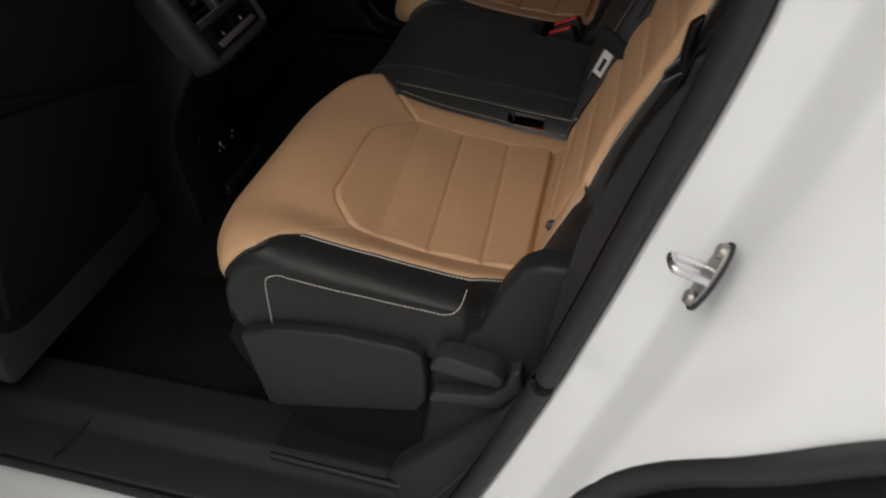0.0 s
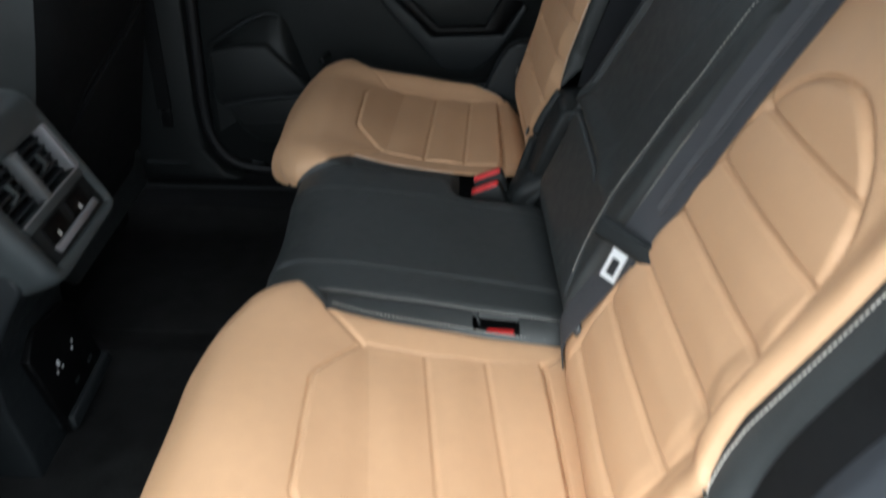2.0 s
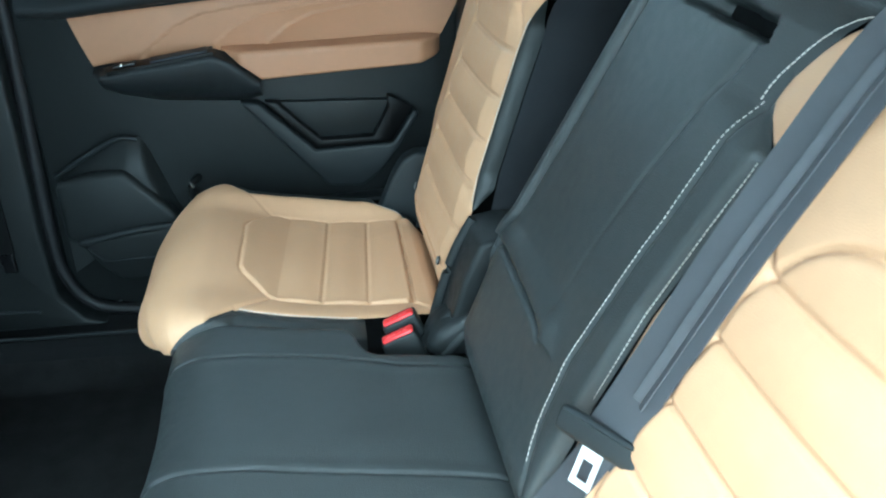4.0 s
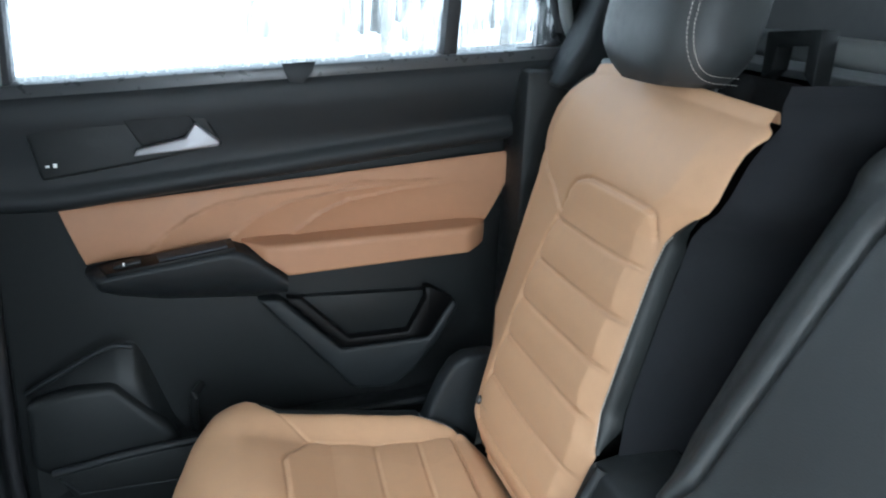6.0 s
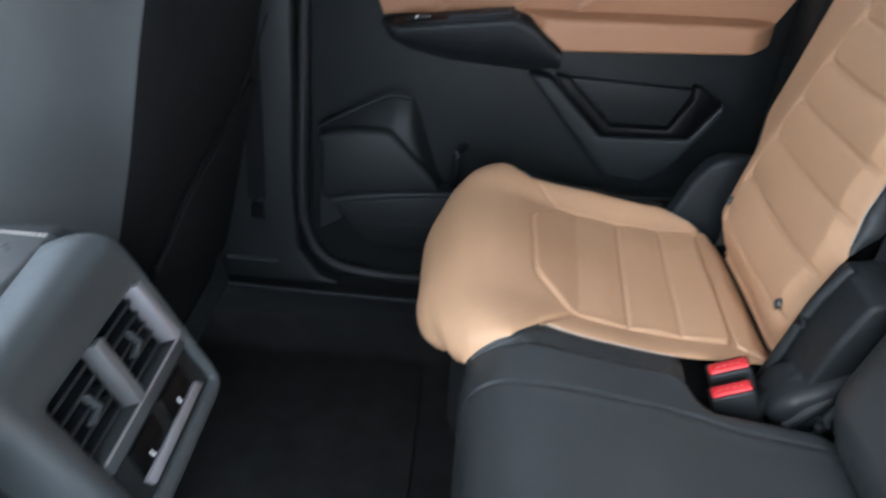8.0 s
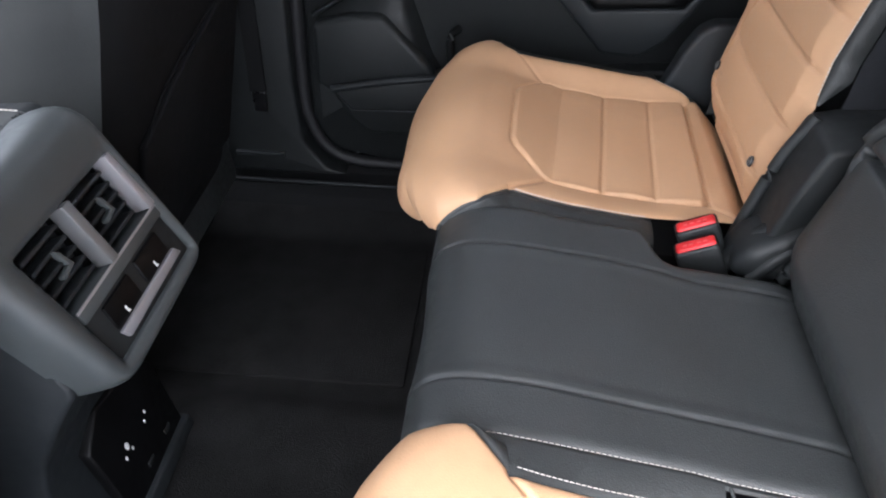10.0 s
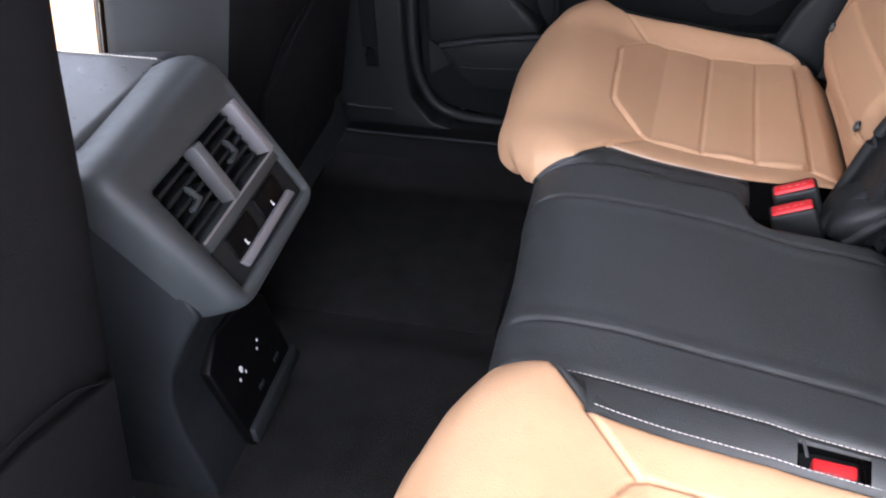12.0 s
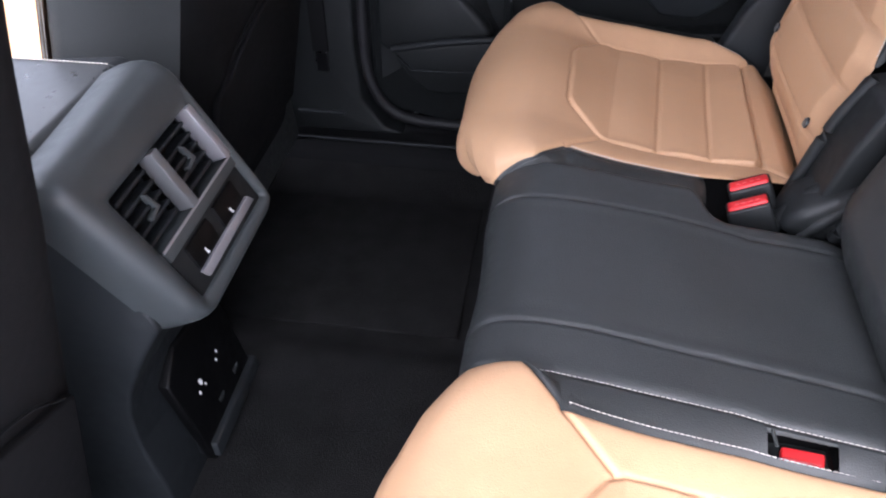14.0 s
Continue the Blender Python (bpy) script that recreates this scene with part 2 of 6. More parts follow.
def tube(pts, r, sides=8, ry=None):
    """A tube of radius r along 3D points."""
    bm = bmesh.new()
    rings, up = [], Vector((0, 0, 1))
    for i, p in enumerate(pts):
        t = (pts[min(i + 1, len(pts) - 1)] - pts[max(i - 1, 0)]).normalized()
        a = t.cross(up) if abs(t.dot(up)) < 0.95 else t.cross(Vector((1, 0, 0)))
        a.normalize()
        b = a.cross(t)
        rings.append([bm.verts.new(p + a * (r * math.cos(2 * math.pi * k / sides)) + b * ((ry or r) * math.sin(2 * math.pi * k / sides))) for k in range(sides)])
    for q, w in zip(rings, rings[1:]):
        for k in range(sides):
            bm.faces.new((q[k], q[(k + 1) % sides], w[(k + 1) % sides], w[k]))
    bm.faces.new(rings[0][::-1])
    bm.faces.new(rings[-1])
    return bm


def ribbon(pts, normals, width, thick):
    """A flat strap along pts: normals face out of it, width across."""
    bm = bmesh.new()
    rows = []
    for i, p in enumerate(pts):
        t = (pts[min(i + 1, len(pts) - 1)] - pts[max(i - 1, 0)]).normalized()
        nn = normals[i].normalized()
        s = t.cross(nn).normalized() * width / 2
        o = nn * thick / 2
        rows.append([bm.verts.new(q) for q in (p - s + o, p - s * 0.5 + o * 1.2, p + s * 0.5 + o * 1.2, p + s + o, p + s - o, p - s - o)])
    for q, w in zip(rows, rows[1:]):
        for k in range(6):
            bm.faces.new((q[k], q[(k + 1) % 6], w[(k + 1) % 6], w[k]))
    bm.faces.new(rows[0][::-1])
    bm.faces.new(rows[-1])
    return bm


def lerp_table(table, x):
    """Piecewise linear reading of (x, value) pairs sorted by x."""
    return float(np.interp(x, [a for a, _ in table], [b for _, b in table]))


def grid_faces(nu, nv, flip=False):
    f = []
    for i in range(nu - 1):
        for j in range(nv - 1):
            q = (i * nv + j, i * nv + j + 1, (i + 1) * nv + j + 1, (i + 1) * nv + j)
            f.append(q[::-1] if flip else q)
    return f


def seg_dist(px, py, line):
    """Distance of points to a polyline (numpy)."""
    best = np.full(np.shape(px), 1e9)
    for (ax, ay), (bx, by) in zip(line, line[1:]):
        dx, dy = bx - ax, by - ay
        t = np.clip(((px - ax) * dx + (py - ay) * dy) / (dx * dx + dy * dy + 1e-12), 0, 1)
        best = np.minimum(best, np.hypot(px - ax - t * dx, py - ay - t * dy))
    return best


def stitches(points, normals, parent, name="stitching", pitch=0.0046, length=0.0034, radius=0.0008, double=0.0, lift=0.0006):
    """Thread stitches along 3D points that lie on a surface with those normals, as one mesh."""
    verts, faces = [], []
    cum = [0.0]
    for a, b in zip(points, points[1:]):
        cum.append(cum[-1] + (b - a).length)
    s, j = 0.0, 0
    while s < cum[-1]:
        while j < len(cum) - 2 and cum[j + 1] < s:
            j += 1
        f = (s - cum[j]) / max(cum[j + 1] - cum[j], 1e-9)
        p, n = points[j].lerp(points[j + 1], f), normals[j].lerp(normals[j + 1], f).normalized()
        t = (points[j + 1] - points[j]).normalized()
        side = t.cross(n).normalized()
        for off in ((-double / 2, double / 2) if double else (0.0,)):
            c = p + n * lift + side * off
            base = len(verts)
            for along in (-1, 1):
                for k in range(4):
                    w = (0.35 if k in (1, 3) else 1) * radius
                    d = (side, n, -side, -n)[k]
                    verts.append(c + t * (along * length / 2) + d * radius)
            for k in range(4):
                faces.append((base + k, base + (k + 1) % 4, base + 4 + (k + 1) % 4, base + 4 + k))
            faces += [(base + 3, base + 2, base + 1, base), (base + 4, base + 5, base + 6, base + 7)]
        s += pitch
    return mesh_ob(name, verts, faces, THREAD, parent, "pale contrast stitching", smooth=False, kind="stuff")
# ---- outside: snow ground, far wood ----
bm = bmesh.new()
bmesh.ops.create_grid(bm, x_segments=40, y_segments=40, size=400)
tagged(part("ground", bm, SNOW), "trodden white snow on the ground outside the car", "ground", kind="structure")
rng = random.Random(4)
wv, wf = [], []
for k in range(300):
    x, y = rng.uniform(0, 40), rng.uniform(13, 26)
    h, r = rng.uniform(3, 7), rng.uniform(0.06, 0.16)
    limbs = [((x, y, 0), (x + rng.uniform(-0.3, 0.3), y, h), r)]
    for _ in range(7):
        z = rng.uniform(0.15, 0.9) * h
        a, b = rng.uniform(0, 6.3), rng.uniform(0.5, 1.4)
        limbs.append(((x, y, z), (x + b * math.cos(a), y + b * math.sin(a), z + rng.uniform(0.2, 0.9)), r * 0.35))
    for p, q, rad in limbs:
        base = len(wv)
        for c, rr in ((p, rad), (q, rad * 0.3)):
            wv += [(c[0] + rr, c[1], c[2]), (c[0] - rr * 0.5, c[1] + rr * 0.87, c[2]), (c[0] - rr * 0.5, c[1] - rr * 0.87, c[2])]
        wf += [(base + i, base + (i + 1) % 3, base + 3 + (i + 1) % 3, base + 3 + i) for i in range(3)]
tagged(mesh_ob("far_wood", wv, wf, WOOD_FAR, smooth=False), "dark leafless trees beyond the snow", "trees", kind="stuff")

# ---- floor, sills, roof ----
tagged(part("floor", box(-1.6, 1.5, -0.66, 0.72, 0.3, 0.345, 0), CARPET), "black carpeted car floor", "floor", kind="structure")
fv, fx = [], np.linspace(-0.62, 0.0, 40)
fy = np.linspace(-0.62, 0.7, 90)


def floor_z(x, y):
    """Carpet: a flat tunnel in the middle, wells to both sides, rising to the seats."""
    tun = 0.022 * (1 / (1 + math.exp((abs(y + 0.02) - 0.21) / 0.012)))
    rise = 0.05 * max(0, (x + 0.18) / 0.18) ** 2
    lip = 0.03 * max(0, (abs(y) - 0.6) / 0.08)
    return 0.352 + tun + rise + lip + 0.002 * math.sin(9 * y) * math.sin(14 * x)


for x in fx:
    for y in fy:
        fv.append((x, y, floor_z(x, y)))
tagged(mesh_ob("carpet", fv, grid_faces(40, 90, True), CARPET), "black needle-felt carpet over the tunnel and footwells", "carpet", kind="structure")
for sg, nm in ((1, "floor_mat"), (-1, "floor_mat")):
    y0, y1 = (0.24, 0.58) if sg > 0 else (-0.58, -0.24)
    part_ob = part(nm, box(-0.6, -0.19, y0, y1, 0.352, 0.358, 0.003), CARPET, None, "black carpet floor mat in the footwell", 40)
    tagged(part_ob, category="floor mat", group="floor mats")

# sill trim on the far side: stepped plastic with two bright edges
s = thing("sill_trim", "black plastic sill trim under the closed door", "sill", (-0.3, 0.74, 0.4), kind="structure")
part("sill_plate", prism([(0.655, 0.36), (0.68, 0.395), (0.7, 0.408), (0.735, 0.415), (0.745, 0.425), (0.8, 0.425), (0.8, 0.33), (0.66, 0.33)], yz, -1.3, 0.3, 0.004, 2), CLOTH, s, "", 40)
part("sill_ridge", tube([Vector((-1.3, 0.7, 0.411)), Vector((0.3, 0.7, 0.411))], 0.004, 8), PLASTIC2, s, "", 60)
part("sill_ridge", tube([Vector((-1.3, 0.737, 0.424)), Vector((-0.4, 0.737, 0.424))], 0.004, 8), PLASTIC2, s, "", 60)

# near side: scuff plate, outer sill in body colour
s = thing("scuff_plate", "ribbed black plastic scuff plate in the open doorway", "sill", (-0.2, -0.64, 0.4), kind="structure")
part("plate", prism([(-0.715, 0.40), (-0.71, 0.421), (-0.65, 0.424), (-0.62, 0.436), (-0.55, 0.438), (-0.535, 0.42), (-0.53, 0.34), (-0.715, 0.34)], yz, -1.3, 0.24, 0.005, 2), PLASTIC2, s, "", 40)
for k in range(22):
    y = -0.618 + k * 0.0031
    part("rib", box(-0.1, 0.2 - 0.002 * k, y, y + 0.0016, 0.436, 0.4402, 0), PLASTIC2, s)
part("sill_ridge", tube(spline([(-0.1, -0.635, 0.437), (0.05, -0.64, 0.437), (0.22, -0.645, 0.437)], 20), 0.005, 8), PLASTIC2, s, "", 60)
part("panel_gap", tube(spline([(-0.36, -0.57, 0.44), (-0.375, -0.64, 0.428), (-0.39, -0.7, 0.424)], 14), 0.0022, 6), PLASTIC2, s, "", 60)
tagged(part("sill_outer", prism([(-0.709, 0.409), (-0.732, 0.408), (-0.777, 0.39), (-0.807, 0.33), (-0.787, 0.24), (-0.709, 0.24)], yz, -1.4, 0.22, 0.008, 4), WHITE, None, "", 40), "white painted outer sill below the open doorway", "sill", kind="structure")
part("sill_seal", tube([Vector((-1.3, -0.716, 0.416)), Vector((-0.35, -0.716, 0.416)), Vector((0.0, -0.722, 0.418)), Vector((0.16, -0.74, 0.425))], 0.007, 8), RUBBER, s, "black rubber door seal", 60)

tagged(part("roof", box(-0.85, 1.25, -0.66, 0.66, 1.54, 1.58, 0.01), WHITE), "white painted car roof", "roof", kind="structure")
tagged(part("ceiling", box(-0.85, 1.25, -0.66, 0.66, 1.515, 1.537, 0.004), HEADLINER), "pale grey fabric headliner", "ceiling", kind="structure")
for sg in (-1, 1):
    tagged(part("wall_roof_rail", box(-1.2, 1.25, sg * 0.665, sg * 0.75, 1.46, 1.56, 0.01), WHITE), "white painted roof rail over the doors", "roof rail", kind="structure")

# plain sides, front and rear that close the car
tagged(part("wall_front_left", box(-1.6, -0.8, -0.78, -0.70, 0.3, 1.12, 0.01), PLASTIC), "black lined front door, closed", "door", kind="structure")
tagged(part("wall_front_right", box(-1.6, -0.36, 0.77, 0.82, 0.3, 1.14, 0.01), PLASTIC), "black lined front door, closed", "door", kind="structure")
tagged(part("wall_dashboard", box(-1.75, -1.45, -0.76, 0.78, 0.3, 1.05, 0.03, 3), PLASTIC, smooth=40), "black dashboard across the front", "dashboard", kind="structure")
tagged(part("wall_tailgate", box(1.2, 1.28, -0.72, 0.72, 0.3, 1.35, 0.01), PLASTIC), "black lined tailgate", "tailgate", kind="structure")
tagged(part("wall_cargo_right", box(0.5, 1.25, 0.60, 0.72, 0.35, 1.52, 0.01), PLASTIC), "black cargo side lining", "lining", kind="structure")
tagged(part("wall_cargo_left", box(0.52, 1.25, -0.69, -0.62, 0.35, 1.52, 0.01), PLASTIC), "black cargo side lining", "lining", kind="structure")
tagged(part("cargo_cover", box(0.56, 1.18, -0.6, 0.6, 1.245, 1.255, 0.003), GREYTRIM), "dark cloth cargo cover behind the seats", "cargo cover")

# ---- pillars of the far side ----
bp = thing("pillar_right", "black plastic trimmed middle pillar with belt guide", "pillar", (-0.5, 0.72, 0.42), kind="structure")
part("lower_trim", prism([(-0.60, 0.43), (-0.585, 0.5), (-0.56, 0.62), (-0.55, 1.0), (-0.535, 1.2), (-0.44, 1.2), (-0.446, 0.62), (-0.44, 0.5), (-0.40, 0.445), (-0.36, 0.43)], xz, 0.70, 0.77, 0.008, 3), PLASTIC, bp, "", 40)
part("upper_trim", prism([(-0.6, 1.2), (-0.57, 1.52), (-0.40, 1.52), (-0.43, 1.2)], xz, 0.66, 0.74, 0.008, 3), PLASTIC2, bp, "", 40)
part("belt_slot", box(-0.522, -0.497, 0.694, 0.702, 0.56, 0.60, 0.003), GLOSS, bp)
part("belt_web", box(-0.525, -0.495, 0.693, 0.697, 0.6, 1.2, 0.001), CLOTH, bp)
part("trim_joint", box(-0.57, -0.475, 0.692, 0.7005, 0.468, 0.476, 0.002), PLASTIC2, bp)
part("door_seal", tube(spline([(-0.435, 0.735, 1.25), (-0.43, 0.735, 1.0), (-0.438, 0.735, 0.62), (-0.43, 0.735, 0.53), (-0.40, 0.735, 0.47), (-0.34, 0.735, 0.445), (-0.2, 0.735, 0.44), (0.1, 0.735, 0.44)], 60), 0.011, 8), RUBBER, bp, "black rubber door seal", 60)
tagged(part("wall_c_pillar_right", prism([(0.36, 1.2), (0.40, 1.26), (0.425, 1.33), (0.40, 1.53), (0.62, 1.53), (0.72, 1.22), (0.62, 1.16)], xz, 0.62, 0.70, 0.012, 3), PLASTIC2, None, "", 40), "charcoal trim of the rear pillar beside the quarter window", "pillar", kind="structure")
tagged(part("wall_rear_right", prism([(0.33, 0.4), (0.33, 1.22), (0.62, 1.22), (0.62, 0.4)], xz, 0.655, 0.74, 0.01, 2), PLASTIC, None, "", 40), "black lining behind the closed door", "lining", kind="structure")

# ---- near side: body, seal, pillar trim ----
APERTURE = [(0.40, 0.11), (0.44, 0.155), (0.5, 0.184), (0.56, 0.208), (0.617, 0.229), (0.72, 0.265), (0.76, 0.278), (0.825, 0.298), (0.865, 0.31), (0.9, 0.32), (0.96, 0.338), (1.01, 0.353), (1.05, 0.364), (1.104, 0.377), (1.2, 0.392), (1.25, 0.397), (1.36, 0.377), (1.46, 0.327)]
ARCH_C, ARCH_R = (0.667, 0.482), 0.4


BODY_CREASES = [([(0.40, 0.95), (0.378, 0.9), (0.34, 0.83), (0.29, 0.76)], -0.0035, 0.013),
                ([(0.43, 1.2), (0.42, 1.06), (0.418, 0.996), (0.4, 0.93), (0.36, 0.86), (0.31, 0.79)], 0.004, 0.022),
                ([(0.6, 1.25), (0.56, 1.1), (0.5, 0.99), (0.43, 0.9), (0.38, 0.84)], -0.003, 0.02)]


def body_y(x, z):
    """The near flank: a flange at the doorway, then swelling over the wheel."""
    xe = lerp_table(APERTURE, z)
    u = max(0.0, x - xe)
    y = -0.695 - 0.2 * min(u, 0.04) - 1.6 * min(max(0, u - 0.04), 0.024)
    k = min(1, max(0, (u - 0.066) / 0.09))
    y -= 0.04 * k * (2 - k)
    r = math.hypot(x - ARCH_C[0], z - ARCH_C[1])
    f = max(0, 1 - (r - ARCH_R) / 0.13)
    y -= 0.012 * min(1, f) ** 2 * (3 - 2 * min(1, f)) * min(1, u / 0.12)
    for line, depth, width in BODY_CREASES:
        y -= depth * math.exp(-(float(seg_dist(x, z, line)) / width) ** 2)
    low = max(0.0, 0.75 - z)
    y -= 0.06 * low * min(1, u / 0.1)
    return y


NU, NV = 150, 150
PU = np.linspace(0, 1, NU) ** 1.4
PZV = np.linspace(0.40, 1.47, NV)
bv, deep = [], []
cell = 0.016
for i in range(NU):
    for j in range(NV):
        z = float(PZV[j])
        xe = lerp_table(APERTURE, z)
        x = xe + float(PU[i]) * (1.3 - xe)
        r = math.hypot(x - ARCH_C[0], z - ARCH_C[1])
        deep.append(r < ARCH_R - cell)
        if ARCH_R - cell <= r < ARCH_R:
            x, z = ARCH_C[0] + (x - ARCH_C[0]) * ARCH_R / r, ARCH_C[1] + (z - ARCH_C[1]) * ARCH_R / r
        bv.append((x, body_y(x, z), z))
skin_faces = [f for f in grid_faces(NU, NV, True) if not any(deep[k] for k in f)]
q = thing("quarter_panel", "white painted rear quarter panel at the open doorway", "car body", (0.7, -0.8, 0.42), kind="structure")
mesh_ob("panel_skin", bv, skin_faces, WHITE, q)
# flange that turns in towards the seal
fl = []
for z in np.linspace(0.42, 1.46, 50):
    x = lerp_table(APERTURE, z)
    fl.append([(x, -0.697, z), (x - 0.002, -0.694, z), (x - 0.002, -0.686, z)])
mesh_ob("door_flange", [p for r in fl for p in r], grid_faces(50, 3, True), WHITE, q)
# wheel arch: moulded black lip and liner
lip = []
for a in np.linspace(radians(-25), radians(205), 80):
    row = []
    for r, dy in ((ARCH_R + 0.004, 0.004), (ARCH_R + 0.003, -0.006), (ARCH_R - 0.014, -0.008), (ARCH_R - 0.03, -0.004), (ARCH_R - 0.036, 0.012), (ARCH_R - 0.036, 0.2)):
        x, z = ARCH_C[0] + r * math.cos(a), ARCH_C[1] + r * math.sin(a)
        rb = ARCH_R + 0.003
        row.append((x, body_y(ARCH_C[0] + rb * math.cos(a), max(0.42, ARCH_C[1] + rb * math.sin(a))) + dy, z))
    lip.append(row)
mesh_ob("wheel_arch_lip", [p for r in lip for p in r], grid_faces(80, 6), PLASTIC2, q, "black plastic wheel arch lip")
wheel = thing("wheel", "black tyre in the rear wheel arch", "wheel", (0.655, -0.74, 0.0))
bm = bmesh.new()
rings = []
for a in np.linspace(0, 2 * math.pi, 49)[:-1]:
    rings.append([bm.verts.new((0.655 + r * math.cos(a), y, 0.36 + r * math.sin(a))) for r, y in ((0.24, -0.8), (0.3, -0.815), (0.345, -0.8), (0.36, -0.77), (0.36, -0.65), (0.34, -0.62), (0.24, -0.62))])
for i in range(48):
    for k in range(6):
        bm.faces.new((rings[i][k], rings[i][k + 1], rings[(i + 1) % 48][k + 1], rings[(i + 1) % 48][k]))
part("tyre", bm, TYRE, wheel, "", 40)
bm = bmesh.new()
bmesh.ops.create_cone(bm, cap_ends=True, segments=40, radius1=0.24, radius2=0.22, depth=0.12, matrix=Matrix.Translation((0.655, -0.73, 0.36)) @ Matrix.Rotation(radians(90), 4, "X"))
part("rim", bm, SILVER, wheel, "", 40)

# the open door, swung wide
od = thing("door_2", "white rear door standing wide open, black lining", "car door", (-0.7, -0.82, 0.3), kind="structure")
om = Matrix.Translation((-0.74, -0.84, 0.0)) @ Matrix.Rotation(radians(-72), 4, "Z")
part("outer_skin", box(0.0, 1.02, -0.07, -0.03, 0.36, 1.12, 0.015, 3, om), WHITE, od, "white outer door skin", 40)
part("lining", box(0.02, 1.0, -0.03, 0.05, 0.4, 1.12, 0.02, 3, om), PLASTIC, od, "black door lining", 40)
for bx0, bx1, bz0, bz1 in ((0.02, 0.08, 1.12, 1.5), (0.94, 1.0, 1.12, 1.5), (0.02, 1.0, 1.5, 1.55)):
    part("window_frame", box(bx0, bx1, -0.045, 0.0, bz0, bz1, 0.008, 2, om), PLASTIC, od, "", 40)
part("pane", box(0.08, 0.94, -0.025, -0.02, 1.12, 1.5, 0, 1, om), GLASS, od, "wet window pane").visible_shadow = False

# rubber seal and the lining between doorway and backrest
seal_pts = spline([(lerp_table(APERTURE, z) - 0.016, -0.69, z) for z in np.linspace(0.43, 1.44, 24)], 80)
tagged(part("weather_seal", tube(seal_pts, 0.0155, 12, 0.012), RUBBER, None, "", 60), "black rubber weather seal round the open doorway", "door seal", kind="structure")
tr = []
for z in np.linspace(0.43, 1.44, 50):
    xe = lerp_table(APERTURE, z) - 0.03
    xi = lerp_table([(0.43, 0.05), (0.6, 0.2), (0.671, 0.238), (0.759, 0.248), (0.835, 0.26), (0.87, 0.267), (0.9, 0.277), (0.953, 0.297), (1.0, 0.321), (1.04, 0.348), (1.2, 0.395), (1.44, 0.365)], z)
    tr.append([(xe + (xi + 0.002 - xe) * min(1, t / 0.88) + 0.01 * math.sin(min(1, t / 0.88) * math.pi) + 0.06 * max(0, t - 0.88), -0.688 + (0.688 - 0.628) * min(1, t / 0.88) ** 1.2 + 0.35 * max(0, t - 0.88) + (0.006 * math.exp(-((t - 0.22) / 0.035) ** 2)) - 0.006 * math.exp(-((t - 0.3) / 0.03) ** 2), z) for t in np.linspace(0, 1, 30)])
tagged(mesh_ob("wall_c_pillar_left", [p for r in tr for p in r], grid_faces(50, 30), LINING), "charcoal pillar lining beside the tan backrest", "pillar", kind="structure")
tagged(part("wall_rear_left", prism([(0.31, 0.4), (0.36, 0.9), (0.44, 1.5), (0.62, 1.5), (0.62, 0.4)], xz, -0.668, -0.63, 0.01, 2), PLASTIC, None, "", 40), "black lining behind the doorway", "lining", kind="structure")
tagged(part("pillar_left", prism([(-0.78, 0.42), (-0.76, 1.5), (-0.66, 1.5), (-0.7, 0.42)], xz, -0.77, -0.68, 0.01, 3), PLASTIC2, None, "", 40), "black plastic trimmed middle pillar", "pillar", kind="structure")

# striker
st = thing("door_striker", "bright steel door striker bolted to the white body", "door striker", (0.362, -0.734, 0.9225))
sz = Vector((0.36, 0.19, 0.93)).normalized()
sy = Vector((0.93, 0.05, -0.365))
sy = (sy - sz * sy.dot(sz)).normalized()
sx = sy.cross(sz)
sm = Matrix.Translation((0.367, -0.74, 0.9265)) @ Matrix((sx, sy, sz)).transposed().to_4x4() @ Matrix.Scale(0.82, 4)
bm = bmesh.new()
bmesh.ops.create_cone(bm, cap_ends=True, segments=32, radius1=0.02, radius2=0.019, depth=0.005, matrix=sm @ Matrix.Rotation(radians(90), 4, "X"))
for v_ in bm.verts:
    q_ = sm.inverted() @ v_.co
    q_.z *= 1.75
    q_.x *= 0.72
    v_.co = sm @ q_
part("plate", bm, STEEL, st, "oval zinc plated base plate", 40)
part("gasket", prism([(0.016 * math.cos(a), 0.0372 * math.sin(a)) for a in np.linspace(0, 2 * math.pi, 33)[:-1]], lambda u, w, d: sm @ Vector((u, d, w)), 0.0005, 0.004, 0), RUBBER, st)
loop = [sm @ Vector(p) for p in ((-0.009, -0.002, 0.003), (-0.011, -0.03, 0.0), (-0.009, -0.034, -0.0005), (0.0, -0.035, -0.001), (0.009, -0.034, -0.001), (0.011, -0.03, -0.0015), (0.012, -0.002, 0.0))]
part("loop", tube(spline(loop, 40), 0.0036, 10), METAL, st, "chrome latch loop", 60)
for dz in (-0.026, 0.026):
    bm = bmesh.new()
    bmesh.ops.create_cone(bm, cap_ends=True, segments=18, radius1=0.008, radius2=0.0065, depth=0.004, matrix=sm @ Matrix.Translation((0.0, -0.0045, dz)) @ Matrix.Rotation(radians(90), 4, "X"))
    part("screw", bm, STEEL, st, "", 40)
